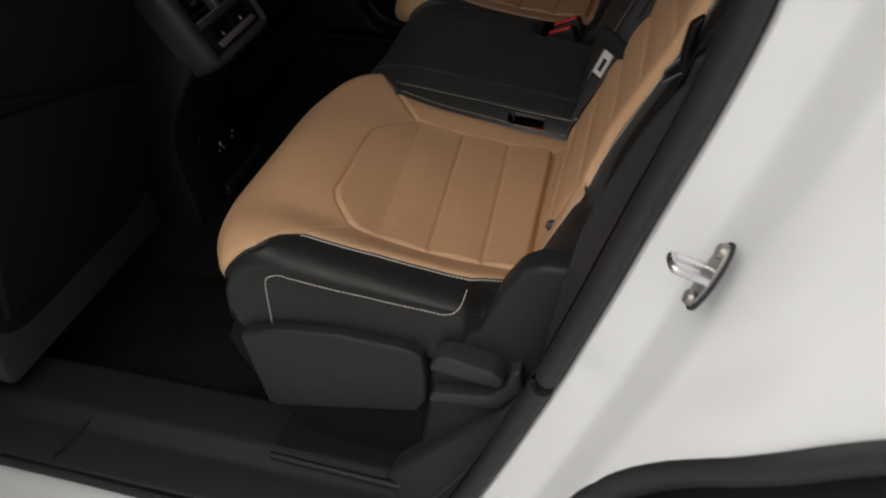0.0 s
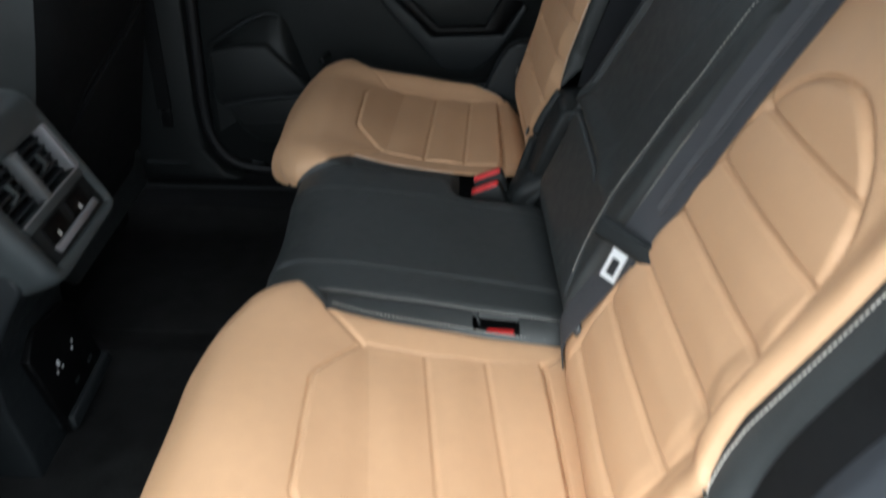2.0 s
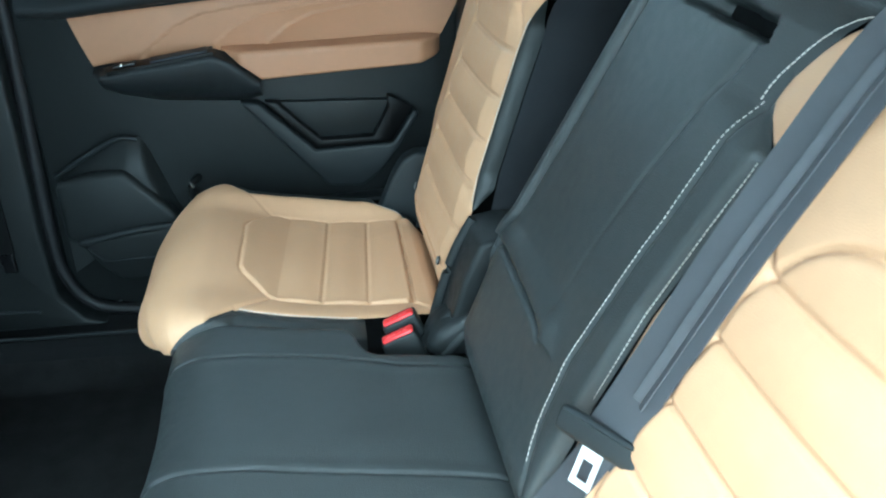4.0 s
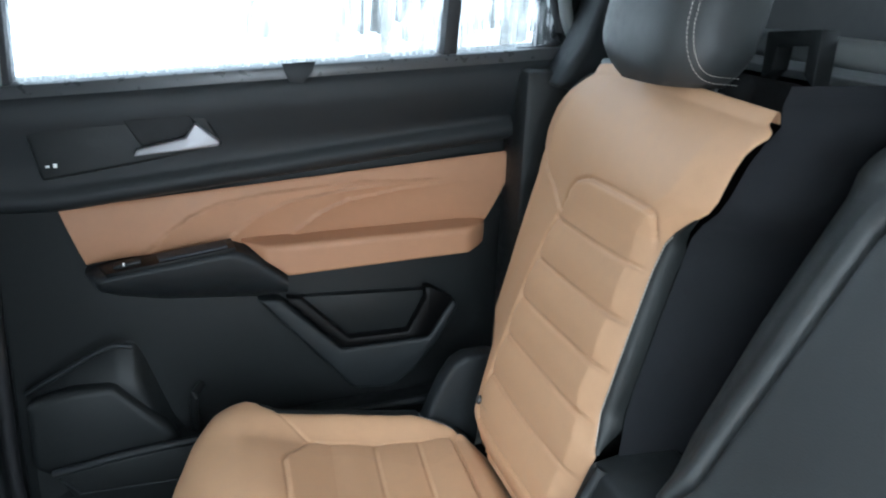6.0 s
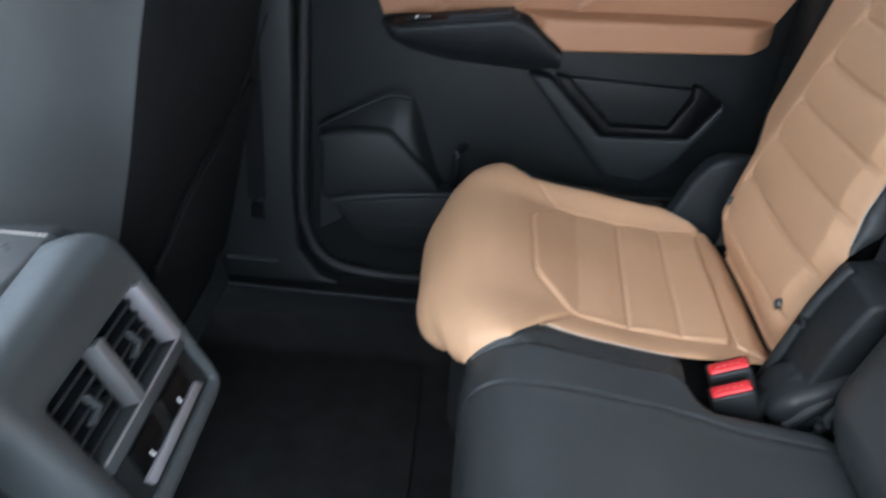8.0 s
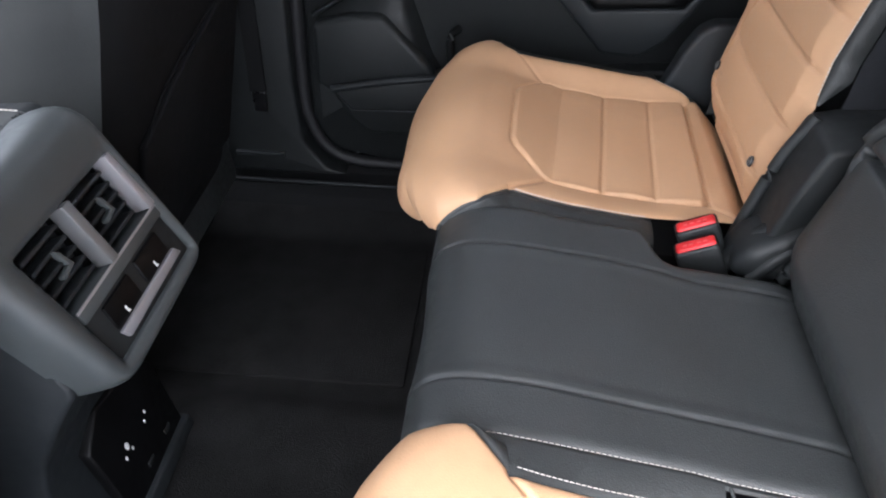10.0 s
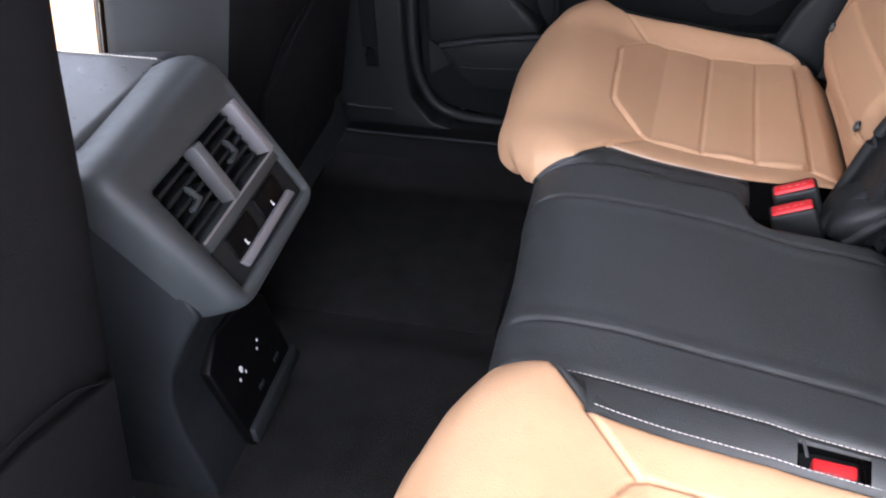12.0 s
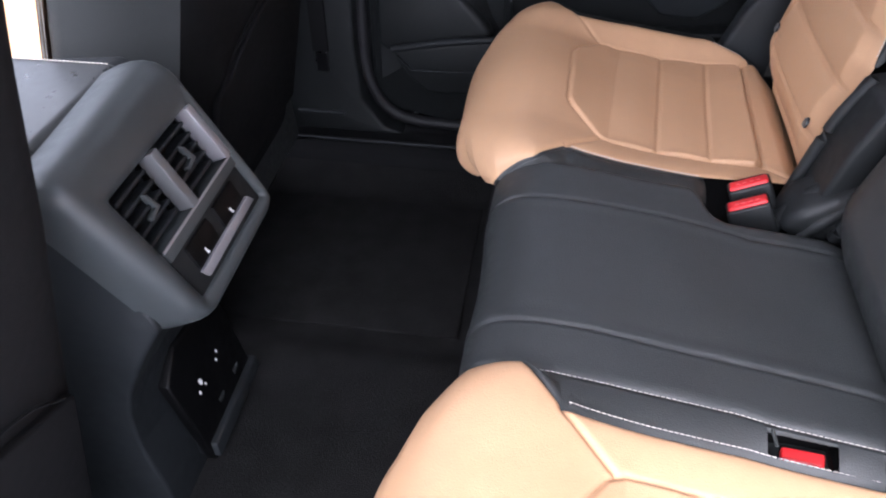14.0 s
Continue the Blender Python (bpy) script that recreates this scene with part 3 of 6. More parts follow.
# ---- rear seats: x runs to the rear of the car, y to its right-hand side, mirrored about y = 0 ----
PROFILE = [(0.262, 0.668), (0.243, 0.688), (0.224, 0.7), (0.205, 0.7015), (0.12, 0.704), (0.04, 0.716), (-0.02, 0.732), (-0.07, 0.75), (-0.105, 0.755),
           (-0.145, 0.744), (-0.177, 0.716), (-0.191, 0.687), (-0.189, 0.665), (-0.174, 0.65)]
NS = 330
prof = spline([(x, 0, z) for x, z in PROFILE], NS)
PX, PZ = np.array([p.x for p in prof]), np.array([p.z for p in prof])
tx, tz = np.gradient(PX), np.gradient(PZ)
tl = np.hypot(tx, tz)
NX, NZ = tz / tl, -tx / tl
ARC = np.r_[0, np.cumsum(np.hypot(np.diff(PX), np.diff(PZ)))]


def arc_at(x):
    """Length along the cushion's profile at a place on its top."""
    k = int(np.argmax(PX < x))
    return float(ARC[k])


A_STRIP, A_TIP = arc_at(-0.046), arc_at(-0.13)
A_END = float(ARC[-1])
INNER = [(0, 0.219), (arc_at(0.2), 0.216), (arc_at(0.1), 0.206), (A_STRIP, 0.203), (arc_at(-0.066), 0.18), (arc_at(-0.08), 0.164), (A_TIP, 0.158), (A_TIP + 0.02, 0.162), (A_TIP + 0.04, 0.176), (A_TIP + 0.06, 0.205), (A_END, 0.24)]
OUTER = [(0, 0.48), (arc_at(0.24), 0.503), (arc_at(0.22), 0.526), (arc_at(0.2), 0.541), (arc_at(0.15), 0.562), (arc_at(0.06), 0.563), (A_STRIP, 0.562), (arc_at(-0.066), 0.576), (arc_at(-0.085), 0.598), (A_TIP, 0.61), (A_TIP + 0.02, 0.606), (A_TIP + 0.04, 0.588), (A_TIP + 0.06, 0.555), (A_END, 0.51)]
PANEL = [(-0.003, 0.247), (0.196, 0.25), (0.204, 0.516), (-0.006, 0.512), (-0.044, 0.468), (-0.048, 0.312), (-0.003, 0.247)]


def rounded(poly, times=1):
    """Cuts the corners of a closed polygon whose last point repeats its first."""
    p = poly[:-1] if poly[0] == poly[-1] else list(poly)
    for _ in range(times):
        q = []
        for (ax, ay), (bx, by) in zip(p, p[1:] + p[:1]):
            f = min(0.25, 0.009 / max(1e-6, math.hypot(bx - ax, by - ay)))
            q += [(ax + (bx - ax) * f, ay + (by - ay) * f), (bx + (ax - bx) * f, by + (ay - by) * f)]
        p = q
    return p + p[:1]


PANEL_A = [(arc_at(x), y) for x, y in PANEL]
PANEL_SOFT = rounded(PANEL_A)
SEAMS_A = [[(arc_at(0.066), 0.25), (arc_at(0.086), 0.512)], [(arc_at(0.132), 0.25), (arc_at(0.15), 0.512)], [(arc_at(0.004), 0.25), (arc_at(0.024), 0.512)]]
CORNERS_A = [[PANEL_A[0], (A_STRIP, 0.204)], [PANEL_A[3], (A_STRIP + 0.004, 0.562)],
             [PANEL_A[1], (arc_at(0.232), 0.222)], [PANEL_A[2], (arc_at(0.232), 0.548)], [(arc_at(0.196), 0.25), (arc_at(0.204), 0.516)]]


def inside(px, py, poly):
    res = np.zeros(np.shape(px), bool)
    for (ax, ay), (bx, by) in zip(poly, poly[1:]):
        cross = ((ay > py) != (by > py)) & (px < (bx - ax) * (py - ay) / (by - ay + 1e-12) + ax)
        res ^= cross
    return res


def cushion_offset(a, y):
    """How far the tan cover stands off its profile: seams, padding, rolled edges."""
    yi = np.interp(a, [t[0] for t in INNER], [t[1] for t in INNER])
    yo = np.interp(a, [t[0] for t in OUTER], [t[1] for t in OUTER])
    edge = np.minimum(y - yi, yo - y)
    front = np.clip((a - arc_at(-0.075)) / 0.075, 0, 1)
    width, drop = 0.012 + 0.08 * front, 0.003 + 0.038 * front
    t = np.clip(edge / width, 0, 1)
    d = -drop * (1 - np.sqrt(np.clip(1 - (1 - t) ** 2, 0, 1)))
    dp = seg_dist(a, y, PANEL_SOFT)
    ins = inside(a, y, PANEL_SOFT)
    d = d + np.where(ins, -0.001 - 0.002 * np.clip((a - arc_at(0.1)) / 0.1, 0, 1), 0.003 * np.exp(-(dp / 0.04) ** 2) * (1 - front))
    d = d - 0.0034 * np.exp(-(dp / 0.0022) ** 2)
    for k_, s in enumerate(SEAMS_A):
        ds = seg_dist(a, y, s) + (0.0035 if k_ == 2 else 0)
        d = d - np.where(ins, 0.0024 * np.exp(-(ds / 0.0026) ** 2), 0) + np.where(ins, 0.0032 * (1 - np.exp(-(ds / 0.022) ** 2)), 0)
    for k_, s in enumerate(CORNERS_A):
        d = d - (0.0012 if k_ == 1 else 0.0035) * np.exp(-(seg_dist(a, y, s) / 0.003) ** 2)
    rim = np.interp(a, [0, arc_at(0.22), arc_at(0.16), arc_at(0.1), arc_at(0.04), arc_at(-0.03), arc_at(-0.09), arc_at(-0.15)], [0.008, 0.018, 0.026, 0.028, 0.026, 0.018, 0.008, 0.0])
    so = np.clip((y - 0.505) / 0.062, 0, 1)
    si = np.clip((0.265 - y) / 0.062, 0, 1)
    d = d + rim * so * so * (3 - 2 * so) + 0.35 * rim * si * si * (3 - 2 * si)
    # soft creases of a used seat
    d = d + 0.0012 * np.sin(31 * y + 14 * a) * np.sin(23 * a + 2.0)
    return d


SHIFT = {1: (-0.008, -0.001), -1: (0.004, 0.008)}


def cushion_point(a, y, sg, lift=0.0):
    x, z = np.interp(a, ARC, PX), np.interp(a, ARC, PZ)
    nx, nz = np.interp(a, ARC, NX), np.interp(a, ARC, NZ)
    d = cushion_offset(np.array([a]), np.array([y]))[0] + lift
    return Vector((x + nx * d + SHIFT[sg][0], sg * y, z + nz * d + SHIFT[sg][1])), Vector((nx, 0, nz))


SECTION = [(0, 0), (0.05, -0.0035), (0.12, -0.001), (0.3, 0.0005), (0.5, -0.001), (0.68, -0.004), (0.82, -0.009), (0.9, -0.014), (0.935, -0.0185), (0.9, -0.0215), (0.94, -0.0245), (0.99, -0.05), (1.0, -0.08), (0.98, -0.1)]


def seat_cushion(seat, sg):
    nv = 230
    v = np.linspace(0, 1, nv)
    a2 = np.repeat(ARC[:, None], nv, 1)
    yi = np.interp(ARC, [t[0] for t in INNER], [t[1] for t in INNER])[:, None]
    yo = np.interp(ARC, [t[0] for t in OUTER], [t[1] for t in OUTER])[:, None]
    y2 = yi + (yo - yi) * v[None]
    d = cushion_offset(a2, y2)
    x = PX[:, None] + NX[:, None] * d + SHIFT[sg][0]
    z = PZ[:, None] + NZ[:, None] * d + SHIFT[sg][1]
    verts = np.stack([x, sg * y2, z], -1).reshape(-1, 3)
    mesh_ob("cushion_cover", verts.tolist(), grid_faces(NS, nv, sg < 0), TAN, seat, "tan leather seat cushion with sewn center panel")
    # black side bolsters, lofted from the edge of the cover to the base
    for side, edge, far, low, name in ((1, OUTER, 0.614 if sg < 0 else 0.592, 0.645, "outer_bolster"), (-1, INNER, 0.163, 0.66, "inner_bolster")):
        rows = []
        acc = [a for a in np.linspace(arc_at(0.225 if side > 0 else 0.11), min(A_END, A_TIP + 0.03), 46)]
        for k, a in enumerate(acc):
            ye = lerp_table(edge, a)
            p, n = cushion_point(a, ye, sg)
            fr = min(1, max(0, (a - A_STRIP) / (A_TIP + 0.05 - A_STRIP)))
            bx = min(p.x + 0.006, p.x * (1 - fr) + fr * (p.x + 0.02))
            out = max(0.004, side * (far - ye)) if side > 0 else max(0.004, ye - far)
            row = []
            drop_ = max(0.02, p.z - low)
            behind = min(1, max(0, (p.x - 0.157) / 0.01)) if side > 0 else 0
            close = 1 - 0.38 * min(1, max(0, (p.x + 0.05) / 0.18)) if side > 0 else 1
            for f_, dz in SECTION:
                yy = ye + side * out * f_ * (1 - 0.2 * behind)
                dz = dz * close - (0.012 * behind if f_ > 0.1 else 0) if dz > -0.06 else dz
                zz = p.z + (dz if dz > -0.09 else -drop_) * (1.0 if dz > 0 else min(1, drop_ / 0.1))
                row.append((bx if f_ > 0 else p.x, sg * yy, max(zz, low)))
            rows.append(row)
        # close the rear end
        rows.insert(0, [(q[0] + 0.012, q[1] - sg * side * 0.008, q[2] - 0.008) for q in rows[0]])
        verts = [q for r in rows for q in r]
        # Outer bolster gets the darkened leather copy, to tone down doorway daylight.
        mesh_ob(name, verts, grid_faces(len(rows), len(SECTION), (sg * side) < 0), SHADED_BLACK if side > 0 else BLACK, seat, "black leather side bolster")
        pts, nrm = [], []
        for a in np.linspace(arc_at(0.215 if side > 0 else 0.11 if sg > 0 else 0.235), A_STRIP + (0.002 if side > 0 else -0.006), 70):
            p, n = cushion_point(a, lerp_table(edge, a), sg)
            pts.append(p + Vector((0, sg * side * 0.0055, 0.0042 if sg < 0 and side < 0 else 0.0045 if side < 0 else 0.0012 if sg < 0 else -0.002)))
            nrm.append(Vector((0, sg * side * 0.3, 1)))
        stitches(pts, nrm, seat, radius=0.0008 if side > 0 else 0.00045 if sg < 0 else 0.0007)
        if side > 0 and sg < 0:
            # second seam, round the side panel
            run = [Vector(r[10]) + Vector((0, sg * 0.0022, 0.0)) for r in rows[::-1] if -0.05 < r[10][0] < 0.136]
            e_ = run[-1]
            up = [e_ + Vector((0.012, 0, 0.005)), e_ + Vector((0.019, -sg * 0.006, 0.013)), e_ + Vector((0.022, -sg * 0.02, 0.024))]
            down = [Vector((-0.07, run[0].y, 0.65)), Vector((-0.069, run[0].y, run[0].z - 0.02)), Vector((-0.063, run[0].y, run[0].z - 0.005))]
            pp = spline([tuple(q) for q in down + run + up], 100)
            stitches(pp, [Vector((0, sg, 0.3))] * 100, seat, radius=0.0006)


def seat_base(seat, sg, outer):
    """The dark frame under a cushion; on the outer side with its moulded cover and lever."""
    pts = [(-0.135, 0.56), (-0.15, 0.60), (-0.12, 0.67), (0.1, 0.675), (0.26, 0.66), (0.28, 0.44), (0.02, 0.43), (-0.06, 0.45), (-0.1, 0.5)]
    part("seat_base", prism(pts, xz, sg * 0.19, sg * 0.592, 0.006), CLOTH, seat, "black fabric seat base", 40)
    cover = [(-0.107, 0.652), (-0.062, 0.667), (0.013, 0.676), (0.097, 0.672), (0.114, 0.664), (0.117, 0.63), (0.116, 0.595), (0.104, 0.572), (-0.08, 0.532), (-0.09, 0.54), (-0.108, 0.64)]
    part("side_cover", prism(cover, xz, sg * 0.585, sg * 0.628, 0.005, 3), PLASTIC2, seat, "moulded charcoal plastic seat side cover", 40)
    part("cover_mark", box(-0.01, 0.034, sg * 0.628 - 0.0004, sg * 0.628 + 0.0006, -0.0012, 0.0012, 0, m=Matrix.Translation((0, 0, 0.5985)) @ Matrix.Rotation(radians(-10), 4, "Y")), PLASTIC, seat)
    rear = [(0.116, 0.672), (0.17, 0.7), (0.194, 0.762), (0.212, 0.792), (0.232, 0.804), (0.275, 0.806), (0.31, 0.79), (0.31, 0.46), (0.1, 0.48), (0.112, 0.57)]
    part("rear_cover", prism(rear, xz, sg * 0.575, sg * 0.612, 0.008, 4), PLASTIC2, seat, "", 40)
    lever = [(0.124, 0.662), (0.132, 0.68), (0.146, 0.685), (0.195, 0.673), (0.207, 0.662), (0.202, 0.651), (0.16, 0.656)]
    part("tilt_lever", prism(lever, xz, sg * 0.6, sg * 0.64, 0.003, 3), LINING, seat, "charcoal plastic release lever", 40)
    tray = [(0.118, 0.597), (0.124, 0.612), (0.188, 0.622), (0.207, 0.645), (0.212, 0.668), (0.222, 0.672), (0.226, 0.64), (0.2, 0.605)]
    part("lever_tray", prism(tray, xz, sg * 0.6, sg * 0.63, 0.004, 3), LINING, seat, "", 40)


def back_x(z):
    """The plane of the backrests."""
    return 0.235 + 0.29 * (z - 0.776)


BN = Vector((-1, 0, 0.29)).normalized()


def lean_x(z):
    """The plane of the wider backrest section, which is set further back."""
    return 0.235 + 0.45 * (z - 0.776)


LN = Vector((-1, 0, 0.45)).normalized()


def tight_x(z):
    """The edge of a cover that is pulled tight."""
    return back_x(z) - 0.009


def wing_x(z):
    """The forward edge of that section's outer bolster."""
    return lean_x(z) - 0.018


def back_cover(seat, sg, inner, outer, panel, seams, z0=0.705, z1=1.252, slope=0.29, bulge=0.012, darts=(), crown=((0, 0), (1, 0)), wing=0.0, roll=0.077, tight=0.003, shoulder=0.0, recede=0.03, bare=1.0, material=TAN, label="tan leather backrest cover with sewn cross seams"):
    """Backrest front, lofted between an inner and an outer edge given as (z, |y|), rolled over at the top."""
    nz, nv = 250, 120
    s = np.r_[np.linspace(z0, z1, nz), z1 + np.linspace(0.004, 0.05, 14)]
    zc = np.minimum(s, z1)
    over = np.clip(s - z1, 0, None) / 0.05
    v = np.linspace(0, 1, nv)
    yi = np.interp(zc, [t[0] for t in inner], [t[1] for t in inner])[:, None]
    yo = np.interp(zc, [t[0] for t in outer], [t[1] for t in outer])[:, None]
    y = yi + (yo - yi) * v[None]
    z = np.repeat(zc[:, None], nv, 1)
    edge = np.minimum(y - yi, yo - y)
    t = np.clip(edge / 0.02, 0, 1)
    d = -np.where(y - yi < yo - y, tight, 0.012) * (1 - np.sqrt(np.clip(1 - (1 - t) ** 2, 0, 1)))
    soft_panel = rounded(panel + panel[:1])
    dp = seg_dist(z, y, soft_panel)
    ins = inside(z, y, soft_panel)
    soft = np.clip(edge / 0.016, 0, 1)
    plain = 1 - np.clip((y - bare) / 0.035, 0, 1)
    soft = soft * plain
    d = d + soft * np.where(ins, -0.002, 0.007 * np.exp(-(dp / 0.045) ** 2)) - soft * 0.0052 * np.exp(-(dp / 0.003) ** 2)
    d = d - 0.03 * np.clip((0.758 - z) / 0.045, 0, 1) ** 1.7
    for zs in seams:
        ds = np.abs(z - zs + 0.006 * np.sin(np.clip((y - yi) / (yo - yi), 0, 1) * math.pi))
        d = d + plain * np.clip(edge / 0.034, 0, 1) * np.where(ins, 0.0042 * (1 - np.exp(-(ds / 0.02) ** 2)) - 0.002 - 0.0048 * np.exp(-(ds / 0.0026) ** 2), 0)
    for line in darts:
        d = d - soft * 0.005 * np.exp(-(seg_dist(z, y, line) / 0.003) ** 2)
    w_ = np.clip((y - yo + 0.05) / 0.05, 0, 1)
    d = d + wing * w_ * w_ * (3 - 2 * w_) * np.interp(z, [0.74, 0.8, 0.85, 0.9], [0.3, 0.6, 0.85, 1.0])
    top = np.clip((z - z1 + 0.082) / 0.08, 0, 1)
    d = d + bulge * np.sin(np.clip((z - z1 + 0.152) / 0.15, 0, 1) * math.pi) * np.clip(edge / 0.05, 0, 1)
    d = d + 0.0012 * np.sin(27 * y + 11 * z) * np.sin(19 * z)
    d = d - recede * top ** 3 * (1 - shoulder * np.exp(-((y - yi) / 0.07) ** 2))
    th = over[:, None] * math.pi / 2
    nl = math.hypot(1, slope)
    x = 0.235 + slope * (z - 0.776) - d / nl + roll * np.sin(th)
    zz = z + d * slope / nl + 0.012 * np.sin(th * 2)
    zz = zz + np.interp(y, [c[0] for c in crown], [c[1] for c in crown]) * np.clip((z - z1 + 0.12) / 0.12, 0, 1) ** 2
    verts = np.stack([x, sg * y, zz], -1).reshape(-1, 3)
    return mesh_ob("backrest_cover", verts.tolist(), grid_faces(len(s), nv, sg > 0), material, seat, label)


def edge_strip(seat, sg, edge, z0, z1, side, dy, dx, material, name, label="", steps=40, plane=back_x, taper=True):
    """A strip that turns back from an edge of the backrest: dy outwards, dx to the rear."""
    rows = []
    for z in np.linspace(z0, z1, steps):
        y = lerp_table(edge, z)
        x = plane(z) + 0.0115
        k_ = min(1, 0.15 + (z - z0) / 0.03, 0.15 + (z1 - z) / 0.05) if taper else 1
        row = []
        for t in np.linspace(0, 1, 10):
            a = t * math.pi / 2
            row.append((x - 0.004 * math.sin(t * math.pi) * k_ + dx * k_ * (1 - math.cos(a)), sg * (y + side * dy * k_ * math.sin(a)), z))
        rows.append(row)
    return mesh_ob(name, [q for r in rows for q in r], grid_faces(steps, 10, (sg * side) < 0), material, seat, label)


def back_stitch(seat, sg, edge, z0, z1, side, off=0.0085, plane=back_x, beside=0.0055):
    pts, nrm = [], []
    for z in np.linspace(z0, z1, 70):
        pts.append(Vector((plane(z) + off, sg * (lerp_table(edge, z) + side * beside), z)))
        nrm.append(Vector((-1, sg * side * 0.6, 0.2)))
    return stitches(pts, nrm, seat, radius=0.0006)


def surface_x(cover, y, z):
    """Front face of a cover at a height and breadth."""
    return min(((v_.co.y - y) ** 2 + (v_.co.z - z) ** 2, v_.co.x) for v_ in cover.data.vertices)[1]


def badge(seat, cover, y, z, label="small round child-seat anchor badge", normal=BN):
    """A small round anchor badge sewn into the cover, with a plain pictogram."""
    bm = bmesh.new()
    x = min(surface_x(cover, y + dy, z) for dy in (-0.008, 0, 0.008)) - 0.002
    m = Matrix.Translation((x, y, z)) @ normal.to_track_quat("Z", "Y").to_matrix().to_4x4()
    bmesh.ops.create_cone(bm, cap_ends=True, segments=24, radius1=0.0068, radius2=0.006, depth=0.002, matrix=m)
    b = part("anchor_badge", bm, GLOSS, seat, label, 40)
    ring = [m @ Vector((0.0052 * math.cos(t), 0.0052 * math.sin(t), 0.0012)) for t in np.linspace(0, 2 * math.pi, 25)]
    part("badge_ring", tube(ring, 0.0006, 6), SILVER, b)
    part("badge_mark", prism([(-0.003, -0.001), (0.001, -0.003), (0.003, 0.001), (0, 0.003)], lambda u, v, w: m @ Vector((u, v, w)), 0.0005, 0.0016, 0), SILVER, b)


R_INNER = [(0.70, 0.226), (0.79, 0.225), (0.848, 0.22), (0.856, 0.219), (0.866, 0.226), (0.90, 0.24), (0.95, 0.243), (1.0, 0.246), (1.06, 0.248), (1.09, 0.245), (1.106, 0.234), (1.122, 0.216), (1.136, 0.198), (1.15, 0.191), (1.18, 0.187), (1.2, 0.182), (1.21, 0.175), (1.22, 0.165), (1.226, 0.166), (1.232, 0.176)]
S_OUTER = [(0.70, 0.5), (0.74, 0.51), (0.752, 0.524), (0.85, 0.54), (0.887, 0.576), (0.98, 0.584), (1.086, 0.588), (1.12, 0.594), (1.147, 0.603), (1.18, 0.6), (1.205, 0.586), (1.222, 0.564), (1.232, 0.545)]
R_PANEL = [(0.70, 0.19), (0.82, 0.19), (1.035, 0.19), (1.055, 0.246), (1.109, 0.257), (1.116, 0.264), (1.117, 0.30), (1.116, 0.414), (1.102, 0.45), (1.062, 0.468), (1.0, 0.483), (0.94, 0.488), (0.88, 0.491), (0.8, 0.498), (0.70, 0.475)]
L_INNER = [(0.70, 0.24), (0.764, 0.226), (0.82, 0.217), (0.88, 0.213), (0.957, 0.212), (1.034, 0.221), (1.08, 0.228), (1.094, 0.229), (1.102, 0.222), (1.11, 0.212), (1.118, 0.202), (1.127, 0.196), (1.137, 0.197), (1.146, 0.2), (1.156, 0.206), (1.166, 0.212), (1.175, 0.219), (1.183, 0.227), (1.192, 0.241), (1.2, 0.262)]
L_PANEL = [(0.70, 0.287), (0.81, 0.281), (0.87, 0.279), (0.93, 0.286), (0.99, 0.291), (1.02, 0.294), (1.045, 0.306), (1.065, 0.324), (1.08, 0.346), (1.088, 0.376), (1.086, 0.41), (1.06, 0.455), (1.02, 0.488), (0.97, 0.502), (0.92, 0.507), (0.86, 0.507), (0.8, 0.503), (0.70, 0.48)]
L_OUTER = [(0.70, 0.528), (0.74, 0.536), (0.8, 0.538), (0.84, 0.542), (0.853, 0.546), (0.86, 0.546), (0.867, 0.538), (0.885, 0.531), (0.91, 0.527), (0.955, 0.53), (1.0, 0.533), (1.03, 0.534), (1.08, 0.532), (1.13, 0.522), (1.17, 0.502), (1.195, 0.47)]
L_SEAMS = [0.772, 0.829, 0.885, 0.938, 0.992, 1.045]
R_SEAMS = [0.758, 0.821, 0.884, 0.94, 0.997, 1.056]

right_seat = thing("rear_seat", "tan leather rear outer seat beside the closed door", "car seat", (0.1, 0.38, 0.43), "rear seats")
seat_cushion(right_seat, 1)
seat_base(right_seat, 1, True)
right_cover = back_cover(right_seat, 1, R_INNER, S_OUTER, R_PANEL, R_SEAMS, z1=1.232, roll=0.012, recede=0.008, darts=([(1.122, 0.588), (1.092, 0.53), (1.063, 0.47)],), crown=((0.17, -0.003), (0.25, 0.0), (0.4, 0.006), (0.48, 0.008), (0.54, 0.002), (0.6, -0.006)))
# Darkened leather copy, since this edge catches too much light.
edge_strip(right_seat, 1, R_INNER, 0.858, 1.125, -1, 0.012, 0.022, SHADED_BLACK, "inner_edge", "black leather backrest edge", 40, tight_x)
back_stitch(right_seat, 1, R_INNER, 0.87, 1.1, -1, 0.0085, tight_x)
edge_strip(right_seat, 1, S_OUTER, 0.70, 1.23, 1, 0.02, 0.07, BLACK, "outer_edge", "black leather backrest edge")
# cloth flank of the folding backrest
flank = []
for z in np.linspace(0.74, 1.262, 30):
    y = lerp_table(R_INNER, z) - lerp_table([(0.7, 0.012), (1.09, 0.012), (1.14, 0.001), (1.3, 0.001)], z)
    x = back_x(z) + lerp_table([(0.7, 0.026), (1.07, 0.026), (1.13, 0.013), (1.22, 0.016), (1.3, 0.02)], z)
    flank.append([(x + 0.17 * t, y - 0.05 * math.sin(t * math.pi / 2), z + (0.012 * t if z > 1.2 else 0)) for t in np.linspace(0, 1, 8)])
mesh_ob("backrest_flank", [q for r in flank for q in r], grid_faces(30, 8), FLANK, right_seat, "dark cloth flank of the folding backrest")
